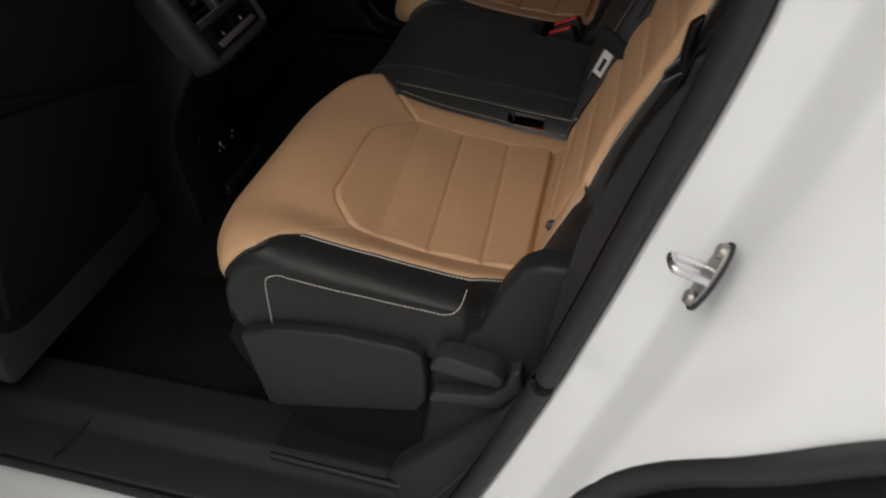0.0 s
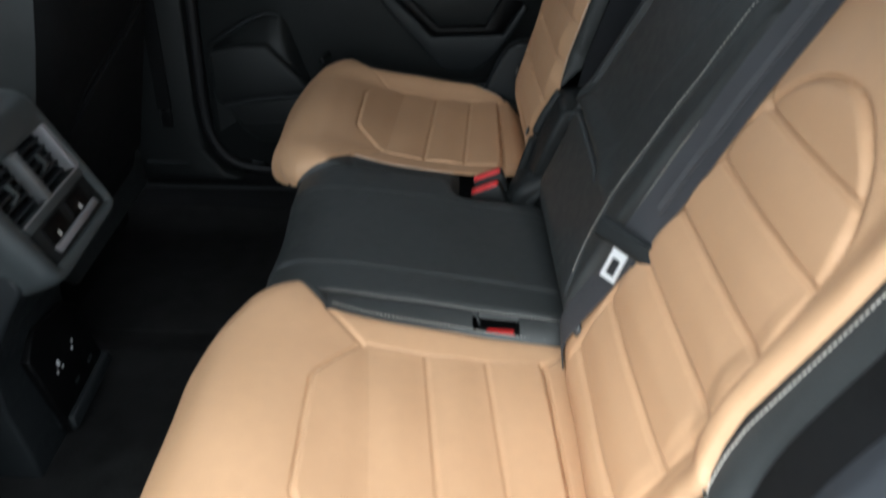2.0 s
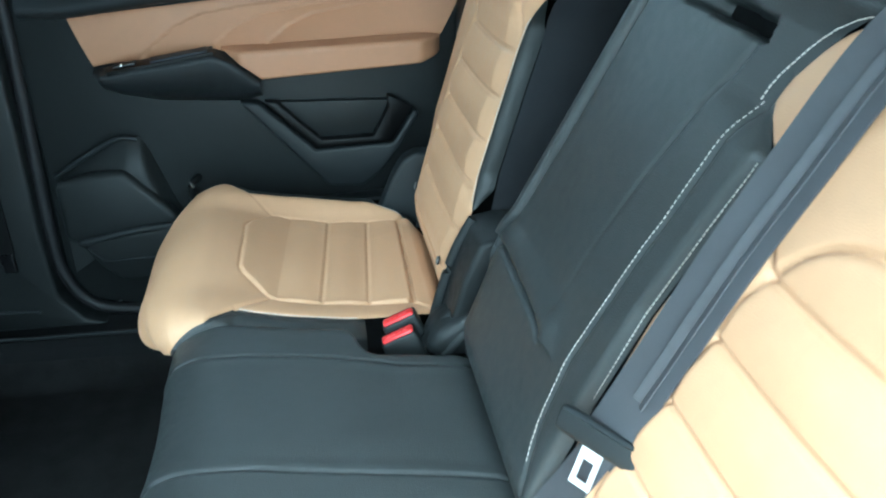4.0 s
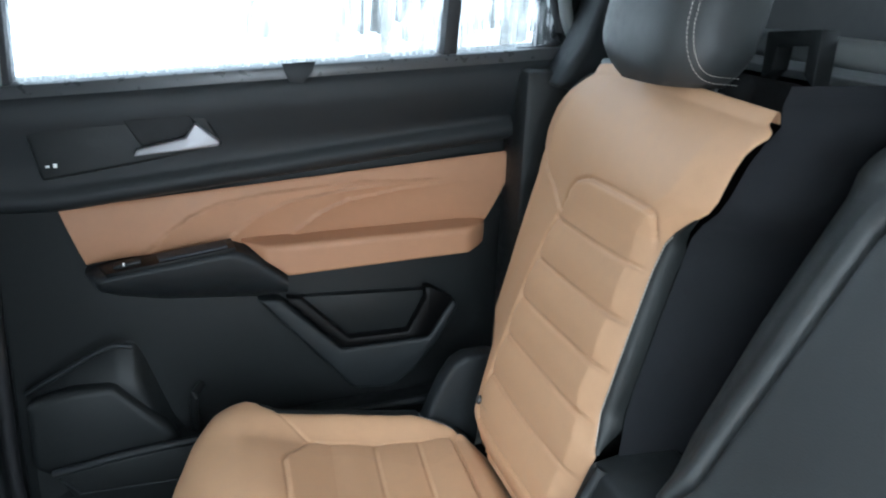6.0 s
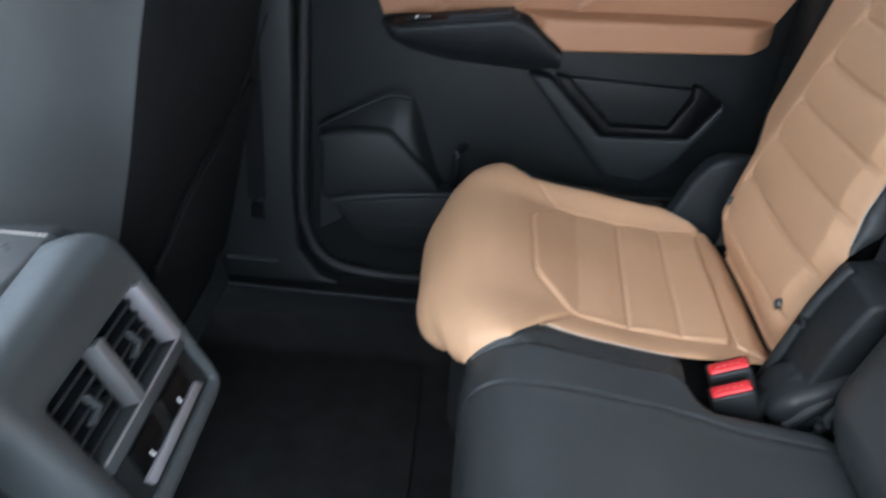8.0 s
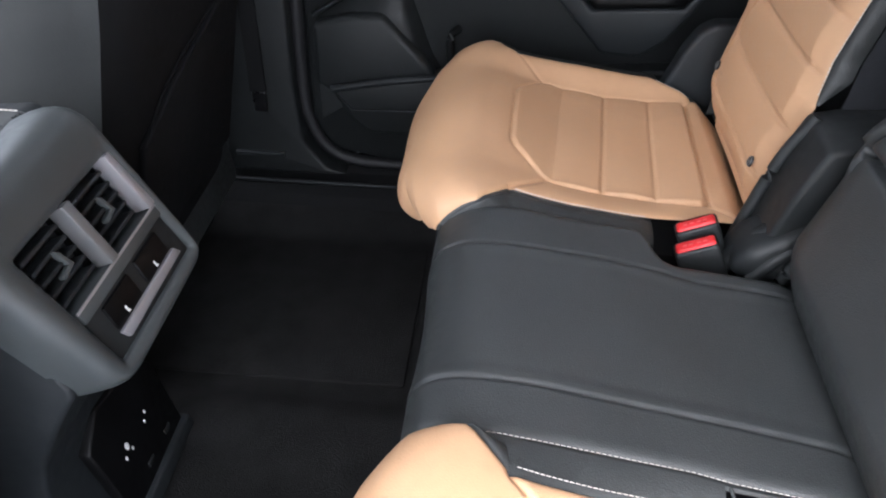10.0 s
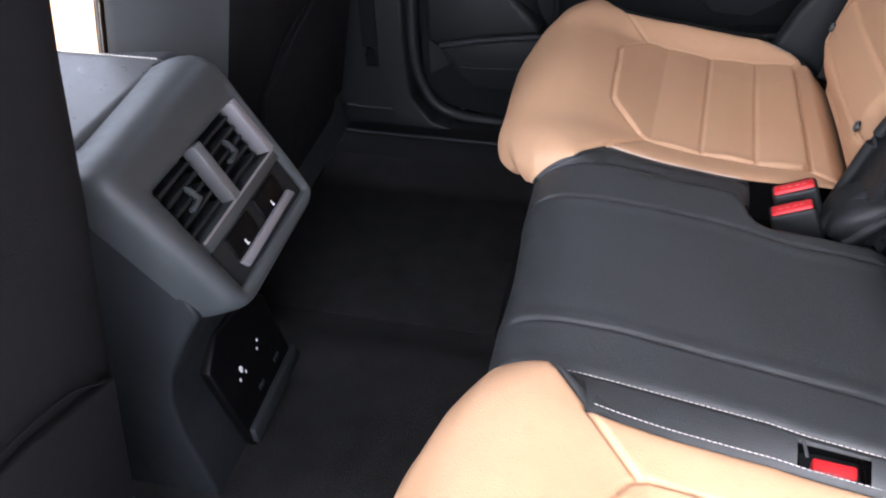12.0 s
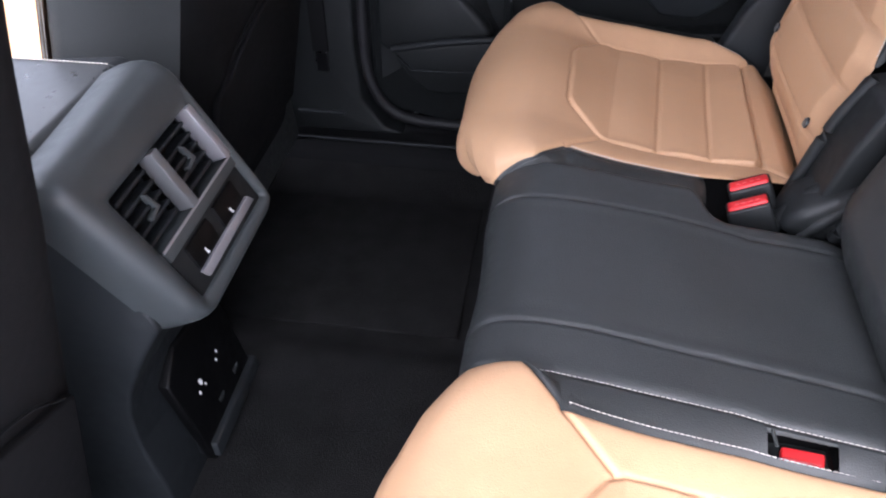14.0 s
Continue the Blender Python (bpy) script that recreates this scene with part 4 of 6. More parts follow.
part("backrest_shell", prism([(back_x(0.72) + 0.05, 0.72), (back_x(1.25) + 0.045, 1.262), (back_x(1.25) + 0.12, 1.25), (back_x(0.72) + 0.15, 0.72)], xz, 0.262, 0.58, 0.01, 3), CLOTH, right_seat, "", 40)
part("recliner_cover", prism([(0.203, 0.68), (0.234, 0.80), (0.254, 0.852), (0.345, 0.872), (0.36, 0.68)], xz, 0.13, 0.2185, 0.007, 4), PLASTIC, right_seat, "black plastic hinge cover", 40)
part("cover_rib", tube(spline([(0.258, 0.197, 0.856), (0.231, 0.196, 0.8), (0.2, 0.19, 0.69)], 16), 0.007, 10), PLASTIC, right_seat, "", 60)
part("top_cap", box(0.392, 0.45, 0.31, 0.555, 1.215, 1.25, 0.006, 3), GREYTRIM, right_seat, "light grey plastic cap behind the backrest", 40)
badge(right_seat, right_cover, 0.254, 0.767)
badge(right_seat, right_cover, 0.492, 0.78)

left_seat = thing("rear_seat", "tan leather rear outer seat beside the open doorway", "car seat", (0.1, -0.38, 0.43), "rear seats")
seat_cushion(left_seat, -1)
seat_base(left_seat, -1, True)
left_cover = back_cover(left_seat, -1, L_INNER, L_OUTER, L_PANEL, L_SEAMS, z1=1.2, slope=0.45, bulge=0.003, wing=0.019, shoulder=0.95, bare=0.487, darts=([(1.085, 0.262), (1.062, 0.282), (1.042, 0.302)],))
edge_strip(left_seat, -1, L_OUTER, 0.86, 1.192, 1, 0.06, 0.07, BLACK, "outer_edge", "black leather backrest edge", 40, wing_x, False)
# Lower edge takes the darkened copy; the edge above keeps the plain leather.
edge_strip(left_seat, -1, L_OUTER, 0.70, 0.862, 1, 0.068, 0.08, SHADED_BLACK, "lower_edge", "black leather backrest edge", 40, lambda z: wing_x(z) + 0.006 * max(0, min(1, (z - 0.83) / 0.02)), False)
rim = [Vector((wing_x(0.861) + 0.0085 + 0.07 * (1 - math.cos(a)), -lerp_table(L_OUTER, 0.861) - 0.06 * math.sin(a), 0.8615)) for a in np.linspace(0.06, 0.95, 24)]
stitches(rim, [Vector((-0.8, -0.5, -0.3))] * 24, left_seat)
part("edge_welt", tube(rim, 0.0016, 6), BLACK, left_seat, "", 60)
back_stitch(left_seat, -1, L_OUTER, 0.715, 1.19, 1, 0.0092, wing_x, 0.0088)
back_stitch(left_seat, -1, L_INNER, 0.88, 1.09, -1, -0.003, lean_x, 0.003)
back_stitch(left_seat, -1, L_INNER, 1.128, 1.197, -1, -0.006, lean_x, 0.0035)
part("backrest_shell", prism([(lean_x(0.72) + 0.036, 0.72), (lean_x(1.2) + 0.034, 1.19), (lean_x(1.2) + 0.075, 1.19), (lean_x(0.72) + 0.13, 0.72)], xz, -0.604, 0.1, 0.01, 3), CLOTH, left_seat, "", 40)
badge(left_seat, left_cover, -0.507, 0.779, normal=Vector((-0.72, -0.32, 0.6)).normalized())
badge(left_seat, left_cover, -0.268, 0.778, normal=LN)

# ---- black middle seat ----
mid = thing("middle_seat", "black leather middle seat between two tan seats", "car seat", (0.05, 0.0, 0.45), "rear seats")
MID_PROFILE = [(0.27, 0.68), (0.25, 0.712), (0.232, 0.727), (0.2, 0.735), (0.1, 0.738), (0.0, 0.742), (-0.06, 0.744), (-0.1, 0.738), (-0.125, 0.72), (-0.135, 0.69), (-0.137, 0.62), (-0.13, 0.52), (-0.11, 0.47)]
NMU, NMV = 260, 170
mp = spline([(x, 0, z) for x, z in MID_PROFILE], NMU)
MX, MZ = np.array([p.x for p in mp]), np.array([p.z for p in mp])
mtx, mtz = np.gradient(MX), np.gradient(MZ)
ml = np.hypot(mtx, mtz)
MNX, MNZ = mtz / ml, -mtx / ml
MID_NEAR = [(-0.14, -0.155), (-0.1, -0.1565), (-0.02, -0.162), (0.1, -0.1745), (0.13, -0.1815), (0.25, -0.198)]


def near_edge(x):
    """The edge of the middle cushion on the side of the doorway."""
    return np.interp(x, [p[0] for p in MID_NEAR], [p[1] for p in MID_NEAR])


# the far edge steps in round the two belt buckles; what lies beyond it falls away as a wall
yr = np.interp(MX, [-0.14, -0.074, 0.034, 0.082, 0.09, 0.097, 0.101, 0.108, 0.12, 0.2, 0.26], [0.17, 0.172, 0.157, 0.151, 0.146, 0.13, 0.112, 0.099, 0.091, 0.083, 0.082])[:, None]
yl = near_edge(MX)[:, None]
Y2 = yl + (0.176 - yl) * np.linspace(0, 1, NMV)[None]
X2 = np.repeat(MX[:, None], NMV, 1)
past = np.clip(Y2 - yr, 0, None)
Y2 = np.minimum(Y2, yr + 0.02 * past)
edge = np.minimum(Y2 - yl, yr - Y2)
t = np.clip(edge / 0.014, 0, 1)
dd = -0.011 * (1 - np.sqrt(np.clip(1 - (1 - t) ** 2, 0, 1)))
FAR_CREASE = [(-0.14, 0.101), (-0.115, 0.1), (-0.019, 0.095), (0.06, 0.085), (0.1, 0.076), (0.143, 0.061), (0.206, 0.055), (0.26, 0.054)]
NEAR_CREASE = [(-0.14, -0.093), (-0.113, -0.094), (-0.018, -0.1), (0.079, -0.115), (0.191, -0.133), (0.26, -0.142)]
for table in (FAR_CREASE, NEAR_CREASE):
    yc = np.interp(X2, [p[0] for p in table], [p[1] for p in table])
    off = (Y2 - yc) * np.sign(yc)
    dd = dd - 0.003 * np.exp(-(off / 0.002) ** 2) + 0.0009 * np.exp(-((off + 0.008) / 0.008) ** 2)
dd = dd - 0.0025 * np.exp(-((Y2 - 0.0) / 0.08) ** 2)
dd = dd + 0.0009 * np.sin(30 * Y2 + 9 * X2) * np.sin(40 * X2)
fall = np.where(MX[:, None] > -0.09, 1.0, 0.0) * past * 1.4
verts = np.stack([X2 + MNX[:, None] * dd, Y2, np.repeat(MZ[:, None], NMV, 1) + MNZ[:, None] * dd - fall], -1).reshape(-1, 3)
mesh_ob("cushion_cover", verts.tolist(), grid_faces(NMU, NMV), BLACK, mid, "black leather cushion with two sewn creases")
part("seat_base", prism([(-0.115, 0.5), (-0.12, 0.68), (0.255, 0.70), (0.28, 0.44), (-0.05, 0.44)], xz, -0.185, 0.086, 0.006), CLOTH, mid, "", 40)
# strip between the middle cushion and the seat beside the doorway, with a stitched edge
rows, rim_pts = [], []
for x in np.linspace(0.245, -0.1, 46):
    a = arc_at(x)
    p, _ = cushion_point(a, lerp_table(INNER, a), -1)
    ze = lerp_table([(-0.12, 0.741), (-0.05, 0.744), (0.1, 0.735), (0.25, 0.73)], x)
    y0 = p.y if x > -0.046 else -0.2
    row = []
    for t in np.linspace(0, 1, 12):
        ye_ = float(near_edge(x)) + 0.004
        row.append((x, y0 + (ye_ - y0) * t, p.z + (ze - p.z) * t - 0.002 * math.exp(-(t / 0.08) ** 2) + 0.003 * math.sin(t * math.pi) - (0.01 * max(0, (t - 0.9) / 0.1) ** 2)))
    rows.append(row)
    rim_pts.append(Vector(row[10]) + Vector((0, 0, 0.0006)))
POCKET = (0.119, 0.178)
strip_x = np.linspace(0.245, -0.1, 46)
strip_faces = [f for f in grid_faces(46, 12) if not all(POCKET[0] < strip_x[k // 12] < POCKET[1] and 2 <= k % 12 <= 9 for k in f)]
mesh_ob("side_strip", [q for r in rows for q in r], strip_faces, BLACK, mid, "black leather strip with stitched edges")
stitches(rim_pts, [Vector((0, 0, 1))] * 46, mid, pitch=0.0046, length=0.0032, radius=0.00034)

# middle backrest: a broad black face that leans with the others, its folding armrest marked by a crease
C_RIGHT = [(0.70, 0.115), (0.76, 0.13), (0.86, 0.15), (0.93, 0.157), (1.05, 0.152), (1.15, 0.142), (1.24, 0.13)]
nzb, nvb = 250, 170
zb = np.r_[np.linspace(0.70, 1.235, nzb - 12), 1.235 + np.linspace(0.003, 0.05, 12)]
zc = np.minimum(zb, 1.235)
over = (np.clip(zb - 1.235, 0, None) / 0.05)[:, None]
yr = np.interp(zc, [a for a, _ in C_RIGHT], [b for _, b in C_RIGHT])[:, None]
yl = -np.interp(zc, [a for a, _ in L_INNER], [b for _, b in L_INNER])[:, None]
Yb = yl + (yr - yl) * np.linspace(0, 1, nvb)[None]
Zb = np.repeat(zc[:, None], nvb, 1)
er = yr - Yb
t = np.clip(er / 0.085, 0, 1)
db = 0.012 - 0.075 * (1 - np.sqrt(np.clip(1 - (1 - t) ** 2, 0, 1)))
el = Yb - yl
upper = np.clip((Zb - 1.09) / 0.03, 0, 1)
db = db - 0.012 * (1 - upper) * np.exp(-(el / 0.006) ** 2) - 0.016 * upper * np.exp(-(el / 0.045) ** 2)
ARM = [(0.862, -0.095), (0.867, -0.07), (0.874, 0.06), (0.872, 0.095)]
da = seg_dist(Zb, Yb, ARM)
above = Zb > np.interp(Yb, [-0.095, 0.095], [0.864, 0.875])
db = db - 0.016 * np.exp(-(da / 0.0036) ** 2) + np.where(above, 0.006 * np.exp(-((da - 0.012) / 0.02) ** 2), 0)
db = db - 0.003 * np.clip((Zb - 0.95) / 0.12, 0.15, 1) * np.exp(-(seg_dist(Zb, Yb, [(0.866, -0.092), (0.96, -0.1), (1.04, -0.116), (1.1, -0.134), (1.162, -0.155)]) / 0.0026) ** 2)
SIDE = [(0.872, 0.094), (0.907, 0.078), (0.959, 0.073), (1.055, 0.06), (1.153, 0.046), (1.176, 0.035), (1.174, -0.01)]
ds = seg_dist(Zb, Yb, SIDE)
beyond = Yb > np.interp(Zb, [p[0] for p in SIDE[:6]], [p[1] for p in SIDE[:6]])
db = db - 0.011 * np.exp(-(ds / 0.0034) ** 2) + np.where(beyond, 0.006, 0.001) * np.exp(-((ds - 0.014) / 0.014) ** 2) * (Zb < 1.19)
slot = np.clip((0.0092 - np.abs(Zb - np.interp(Yb, [-0.16, -0.1, -0.02], [1.1665, 1.1685, 1.172]))) / 0.003, 0, 1) * np.clip((0.163 + Yb) / 0.006, 0, 1) * np.clip((-0.008 - Yb) / 0.02, 0, 1)
db = db - 0.05 * slot + 0.006 * np.clip((Zb - 1.176) / 0.02, 0, 1)
L1 = [(0.77, -0.205), (0.82, -0.176), (0.88, -0.163), (0.98, -0.17), (1.022, -0.177), (1.062, -0.183), (1.096, -0.187), (1.128, -0.191), (1.145, -0.195)]
db = db - 0.003 * np.exp(-(seg_dist(Zb, Yb, L1) / 0.003) ** 2)
db = db - 0.034 * np.clip((0.775 - Zb) / 0.045, 0, 1) ** 1.6
db = db - 0.03 * np.clip((Zb - 1.19) / 0.05, 0, 1) ** 3 + 0.0012 * np.sin(25 * Yb) * np.sin(17 * Zb)
Xb = 0.235 + 0.45 * (Zb - 0.776) - db * 0.912 + 0.08 * np.sin(over * math.pi / 2)
verts = np.stack([Xb, Yb, Zb + db * 0.41 + 0.01 * np.sin(over * math.pi)], -1).reshape(-1, 3)
mesh_ob("backrest_cover", verts.tolist(), grid_faces(nzb, nvb, True), BLACK, mid, "black leather backrest with a creased folding armrest")


def mid_back(y, z):
    """The place on the middle backrest nearest to a breadth and a height."""
    k_ = int(np.argmin((Yb - y) ** 2 + (Zb - z) ** 2))
    return Vector(verts[k_])


pts = [mid_back(lerp_table(L1, zz) + 0.004, zz) + LN * 0.0006 for zz in np.linspace(0.79, 1.13, 90)]
pts = [sum((pts[max(0, min(89, k + j))] for j in range(-3, 4)), Vector()) / 7 for k in range(90)]
stitches(pts, [LN] * 90, mid, pitch=0.0052, length=0.0034, radius=0.0005)
part("pull_strap", tube(spline([(lean_x(1.17) + 0.012, -0.022, 1.172), (lean_x(1.17) - 0.01, -0.016, 1.172), (lean_x(1.17) - 0.012, -0.004, 1.173), (lean_x(1.17) + 0.006, 0.0, 1.175)], 16), 0.003, 8, 0.004), CONSOLE, mid, "", 40)
part("hinge_cover", prism([(0.185, 0.70), (0.2, 0.735), (0.27, 0.775), (0.3, 0.77), (0.3, 0.68)], xz, 0.118, 0.185, 0.014, 3), PLASTIC, mid, "ribbed black hinge cover", 40)
for run, rad in (([(0.181, 0.150, 0.682), (0.200, 0.150, 0.713), (0.232, 0.150, 0.746), (0.272, 0.160, 0.750), (0.313, 0.170, 0.735)], 0.013), ([(0.211, 0.125, 0.698), (0.232, 0.125, 0.727), (0.259, 0.130, 0.744), (0.298, 0.140, 0.741)], 0.012), ([(0.240, 0.115, 0.700), (0.251, 0.115, 0.728), (0.277, 0.118, 0.741), (0.295, 0.120, 0.738)], 0.009)):
    part("hinge_rib", tube(spline(run, 18), rad, 10, rad * 0.8), PLASTIC, mid, "", 50)
# ---- closed rear door on the far side ----
door = thing("door_1", "black rear door lining with tan leather insert, closed", "car door", (0.0, 0.75, 0.42), kind="structure")


def sill_z(x):
    return 1.212 + 0.078 * x


body = [(-0.425, 0.52), (-0.39, 0.465), (-0.3, 0.445), (0.3, 0.45), (0.46, 0.62), (0.46, sill_z(0.46) - 0.05), (-0.425, sill_z(-0.42) - 0.05)]
part("lining", prism(body, xz, 0.742, 0.775, 0.008, 2), PLASTIC, door, "black grained plastic door lining", 40)
# upper roll below the window
rows = []
for x in np.linspace(-0.402, 0.47, 40):
    zs = sill_z(x)
    zt = 1.012 + 0.14 * (x + 0.33) if x > -0.33 else 1.012
    prof_ = [(0.745, zs + 0.004), (0.715, zs + 0.004), (0.695, zs - 0.004), (0.686, zs - 0.02), (0.692, zs - 0.05), (0.703, zs - 0.085), (0.71, max(zt + 0.045, zs - 0.13)), (0.708, zt + 0.035), (0.70, zt + 0.028), (0.702, zt + 0.012), (0.716, zt + 0.004), (0.745, zt)]
    rows.append([(x, y, z) for y, z in prof_])
mesh_ob("upper_roll", [p for r in rows for p in r], grid_faces(40, 12), PLASTIC2, door, "charcoal padded upper door roll")
part("front_end", prism([(-0.405, 1.03), (-0.4, sill_z(-0.4)), (-0.35, sill_z(-0.35) - 0.02), (-0.336, 1.035)], xz, 0.729, 0.745, 0.006, 3), PLASTIC, door, "", 40)
part("window_slot", box(-0.36, 0.37, 0.697, 0.703, 0.0, 0.004, 0, m=Matrix.Translation((0, 0.0, 1.2145)) @ Matrix.Rotation(math.atan(-0.078), 4, "Y")), GLOSS, door, "black blind slot along the sill")
part("blind_tab", prism([(-0.022, 0.006), (0.025, 0.01), (0.02, -0.004), (0.006, -0.02), (-0.012, -0.018)], lambda u, v_, w: (u - 0.0, 0.684 + w + 0.35 * max(0, v_), 1.217 + v_), 0, 0.006, 0.001), PLASTIC2, door, "grey pull tab of the sun blind", 40)

# tan insert with three raised sweeping seams
TOPL, BOTL, TOPR, BOTR = (-0.33, 1.017), (-0.301, 0.934), (0.356, 1.09), (0.3, 0.975)
nx_, nz_ = 150, 46
uu, vv = np.meshgrid(np.linspace(0, 1, nx_), np.linspace(0, 1, nz_), indexing="ij")
tx_ = TOPL[0] + (TOPR[0] - TOPL[0]) * uu
bx_ = BOTL[0] + (BOTR[0] - BOTL[0]) * uu
tz_ = TOPL[1] + (TOPR[1] - TOPL[1]) * uu
bz_ = BOTL[1] + (BOTR[1] - BOTL[1]) * uu ** 0.7
xx_, zz_ = bx_ + (tx_ - bx_) * vv, bz_ + (tz_ - bz_) * vv
yy_ = np.full_like(xx_, 0.722)
for x0 in (-0.235, -0.135, -0.045):
    curve = [(x0, 0.93), (x0 + 0.035, 0.968), (x0 + 0.075, 1.0), (x0 + 0.12, 1.02), (x0 + 0.2, 1.034), (x0 + 0.32, 1.046), (0.42, 1.055 + 0.12 * (x0 + 0.14))]
    sd = seg_dist(xx_, zz_, [(p.x, p.z) for p in spline([(a, 0, b) for a, b in curve], 40)])
    cz = np.interp(xx_, [p[0] for p in curve], [p[1] for p in curve])
    below = (zz_ < cz) & (xx_ > x0)
    yy_ -= np.where(below, 0.0055 * np.exp(-(sd / 0.018)), 0) * np.clip((0.28 - xx_) / 0.2, 0, 1)
yy_ -= 0.006 * np.sin(np.pi * vv) ** 0.5
mesh_ob("tan_insert", np.stack([xx_, yy_, zz_], -1).reshape(-1, 3).tolist(), grid_faces(nx_, nz_, True), DIMMED_DOOR_TAN, door, "tan leather door insert with embossed sweeping lines")
# tan armrest, rounded, swelling into the cabin
rows = []
for x in np.linspace(-0.085, 0.298, 60):
    z1 = lerp_table([(-0.085, 0.966), (0.0, 0.968), (0.3, 0.982), (0.335, 0.985)], x)
    z0 = lerp_table([(-0.085, 0.966), (-0.02, 0.911), (0.3, 0.935), (0.335, 0.95)], x)
    end = math.sqrt(min(1, max(0.01, (0.298 - x) / 0.04)))
    z0, z1 = z0 + 0.012 * (1 - end), z1 - 0.006 * (1 - end)
    out = 0.048 * min(1, (x + 0.085) / 0.05 + 0.35) * end
    row = []
    for t in np.linspace(0, 1, 22):
        y = 0.722 - out * math.sin(min(1, t * 2.6) * math.pi / 2)
        z = z1 + (z0 - z1) * max(0, (t - 0.28) / 0.72) - 0.004 * math.sin(t * 3.14)
        if t > 0.93:
            y += (t - 0.93) / 0.07 * 0.02
        row.append((x, y, z))
    rows.append(row)
mesh_ob("armrest", [p for r in rows for p in r], grid_faces(60, 22), DIMMED_DOOR_TAN, door, "tan leather armrest pad")
# black pull handle shelf in front of it
rows = []
for x in np.linspace(-0.304, -0.022, 50):
    z1 = lerp_table([(-0.305, 0.926), (-0.25, 0.938), (-0.1, 0.963), (-0.07, 0.95), (-0.022, 0.911)], x)
    z0 = lerp_table([(-0.305, 0.915), (-0.29, 0.895), (-0.26, 0.878), (-0.2, 0.866), (-0.06, 0.86), (-0.022, 0.87)], x)
    end = min(1, 0.25 + (x + 0.304) / 0.03)
    row = [(x, 0.735, z1), (x, 0.735 - 0.06 * end, z1)]
    for t in np.linspace(0, 1, 14):
        row.append((x, 0.735 - 0.071 * (1 - t ** 2.6) * end + 0.006 * t, z1 - 0.004 - (z1 - 0.004 - z0) * t))
    rows.append(row)
mesh_ob("pull_shelf", [p for r in rows for p in r], grid_faces(50, 16), PLASTIC2, door, "charcoal pull shelf under the window switch")
shelf_top = [(-0.27, 0.668), (-0.095, 0.668), (-0.1, 0.715), (-0.285, 0.715)]
part("switch_plate", prism(shelf_top, lambda u, v_, w: (u, v_, 0.938 + 0.17 * (u + 0.25) + w), -0.004, 0.003, 0.001), DEEP, door, "", 40)
part("window_switch", prism([(-0.262, 0.68), (-0.225, 0.68), (-0.225, 0.7), (-0.262, 0.7)], lambda u, v_, w: (u, v_, 0.938 + 0.17 * (u + 0.25) + w), 0.003, 0.008, 0.002), PLASTIC, door, "", 40)
part("switch_mark", box(-0.249, -0.246, 0.6785, 0.6815, 0.944, 0.9485, 0), WHITEMARK, door)
part("handle_cup", prism([(-0.2, 0.672), (-0.105, 0.672), (-0.108, 0.704), (-0.205, 0.704)], lambda u, v_, w: (u, v_, 0.938 + 0.17 * (u + 0.25) + w), 0.001, 0.007, 0.003, 3), LINING, door, "charcoal cup lid of the pull handle", 40)
# inner handle
hp = [(-0.355, 1.13), (-0.24, 1.155), (-0.13, 1.16), (-0.105, 1.11), (-0.225, 1.085), (-0.34, 1.065)]
part("handle_plate", prism(hp, xz, 0.693, 0.712, 0.005, 3), PLASTIC, door, "black handle bowl", 40)
# Thin near-black patch on the bowl paints the shade of its hollow.
part("handle_recess_shade", prism([(-0.235, 1.148), (-0.148, 1.154), (-0.13, 1.13), (-0.21, 1.108)], xz, 0.6915, 0.7, 0.002), DEEP, door)
part("inner_handle", prism([(-0.222, 1.1), (-0.217, 1.109), (-0.154, 1.124), (-0.141, 1.144), (-0.108, 1.118), (-0.112, 1.112)], xz, 0.676, 0.692, 0.003, 3), SATIN, door, "satin silver inner door handle", 40)
for dx in (0.0, 0.012):
    part("lock_mark", box(-0.334 + dx * 0.8, -0.329 + dx * 0.8, 0.6915, 0.693, 1.084, 1.087 + dx * 0.2, 0), WHITEMARK, door)
# lower: speaker swell, pocket, V-shaped strut
strut = [(-0.066, 0.864), (-0.03, 0.862), (0.066, 0.768), (0.21, 0.776), (0.25, 0.842), (0.262, 0.83), (0.225, 0.765), (0.19, 0.72), (0.15, 0.69), (0.086, 0.694)]
part("strut", prism(strut, xz, 0.712, 0.745, 0.007, 3), PLASTIC2, door, "charcoal V-shaped lower trim", 40)
part("pocket_face", prism([(0.0, 0.858), (0.206, 0.856), (0.177, 0.788), (0.075, 0.785)], xz, 0.728, 0.745, 0.003), PLASTIC, door, "", 40)
inlay = [(-0.022, 0.866), (0.002, 0.862), (0.077, 0.789), (0.174, 0.792), (0.203, 0.848), (0.2, 0.868), (0.21, 0.868), (0.248, 0.846), (0.208, 0.78), (0.066, 0.772)]
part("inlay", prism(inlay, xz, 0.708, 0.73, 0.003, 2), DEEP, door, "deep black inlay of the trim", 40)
rows = []
for x in np.linspace(-0.40, -0.17, 40):
    zt = lerp_table([(-0.40, 0.735), (-0.34, 0.775), (-0.275, 0.806), (-0.25, 0.803), (-0.238, 0.78), (-0.2, 0.67), (-0.17, 0.62)], x)
    rows.append([(x, 0.744 - 0.034 * math.sin(min(1, t * 2.4) * math.pi / 2), zt - 0.19 * t) for t in np.linspace(0, 1, 18)])
mesh_ob("speaker_swell", [p for r in rows for p in r], grid_faces(40, 18), PLASTIC, door, "black swelling over the loudspeaker")
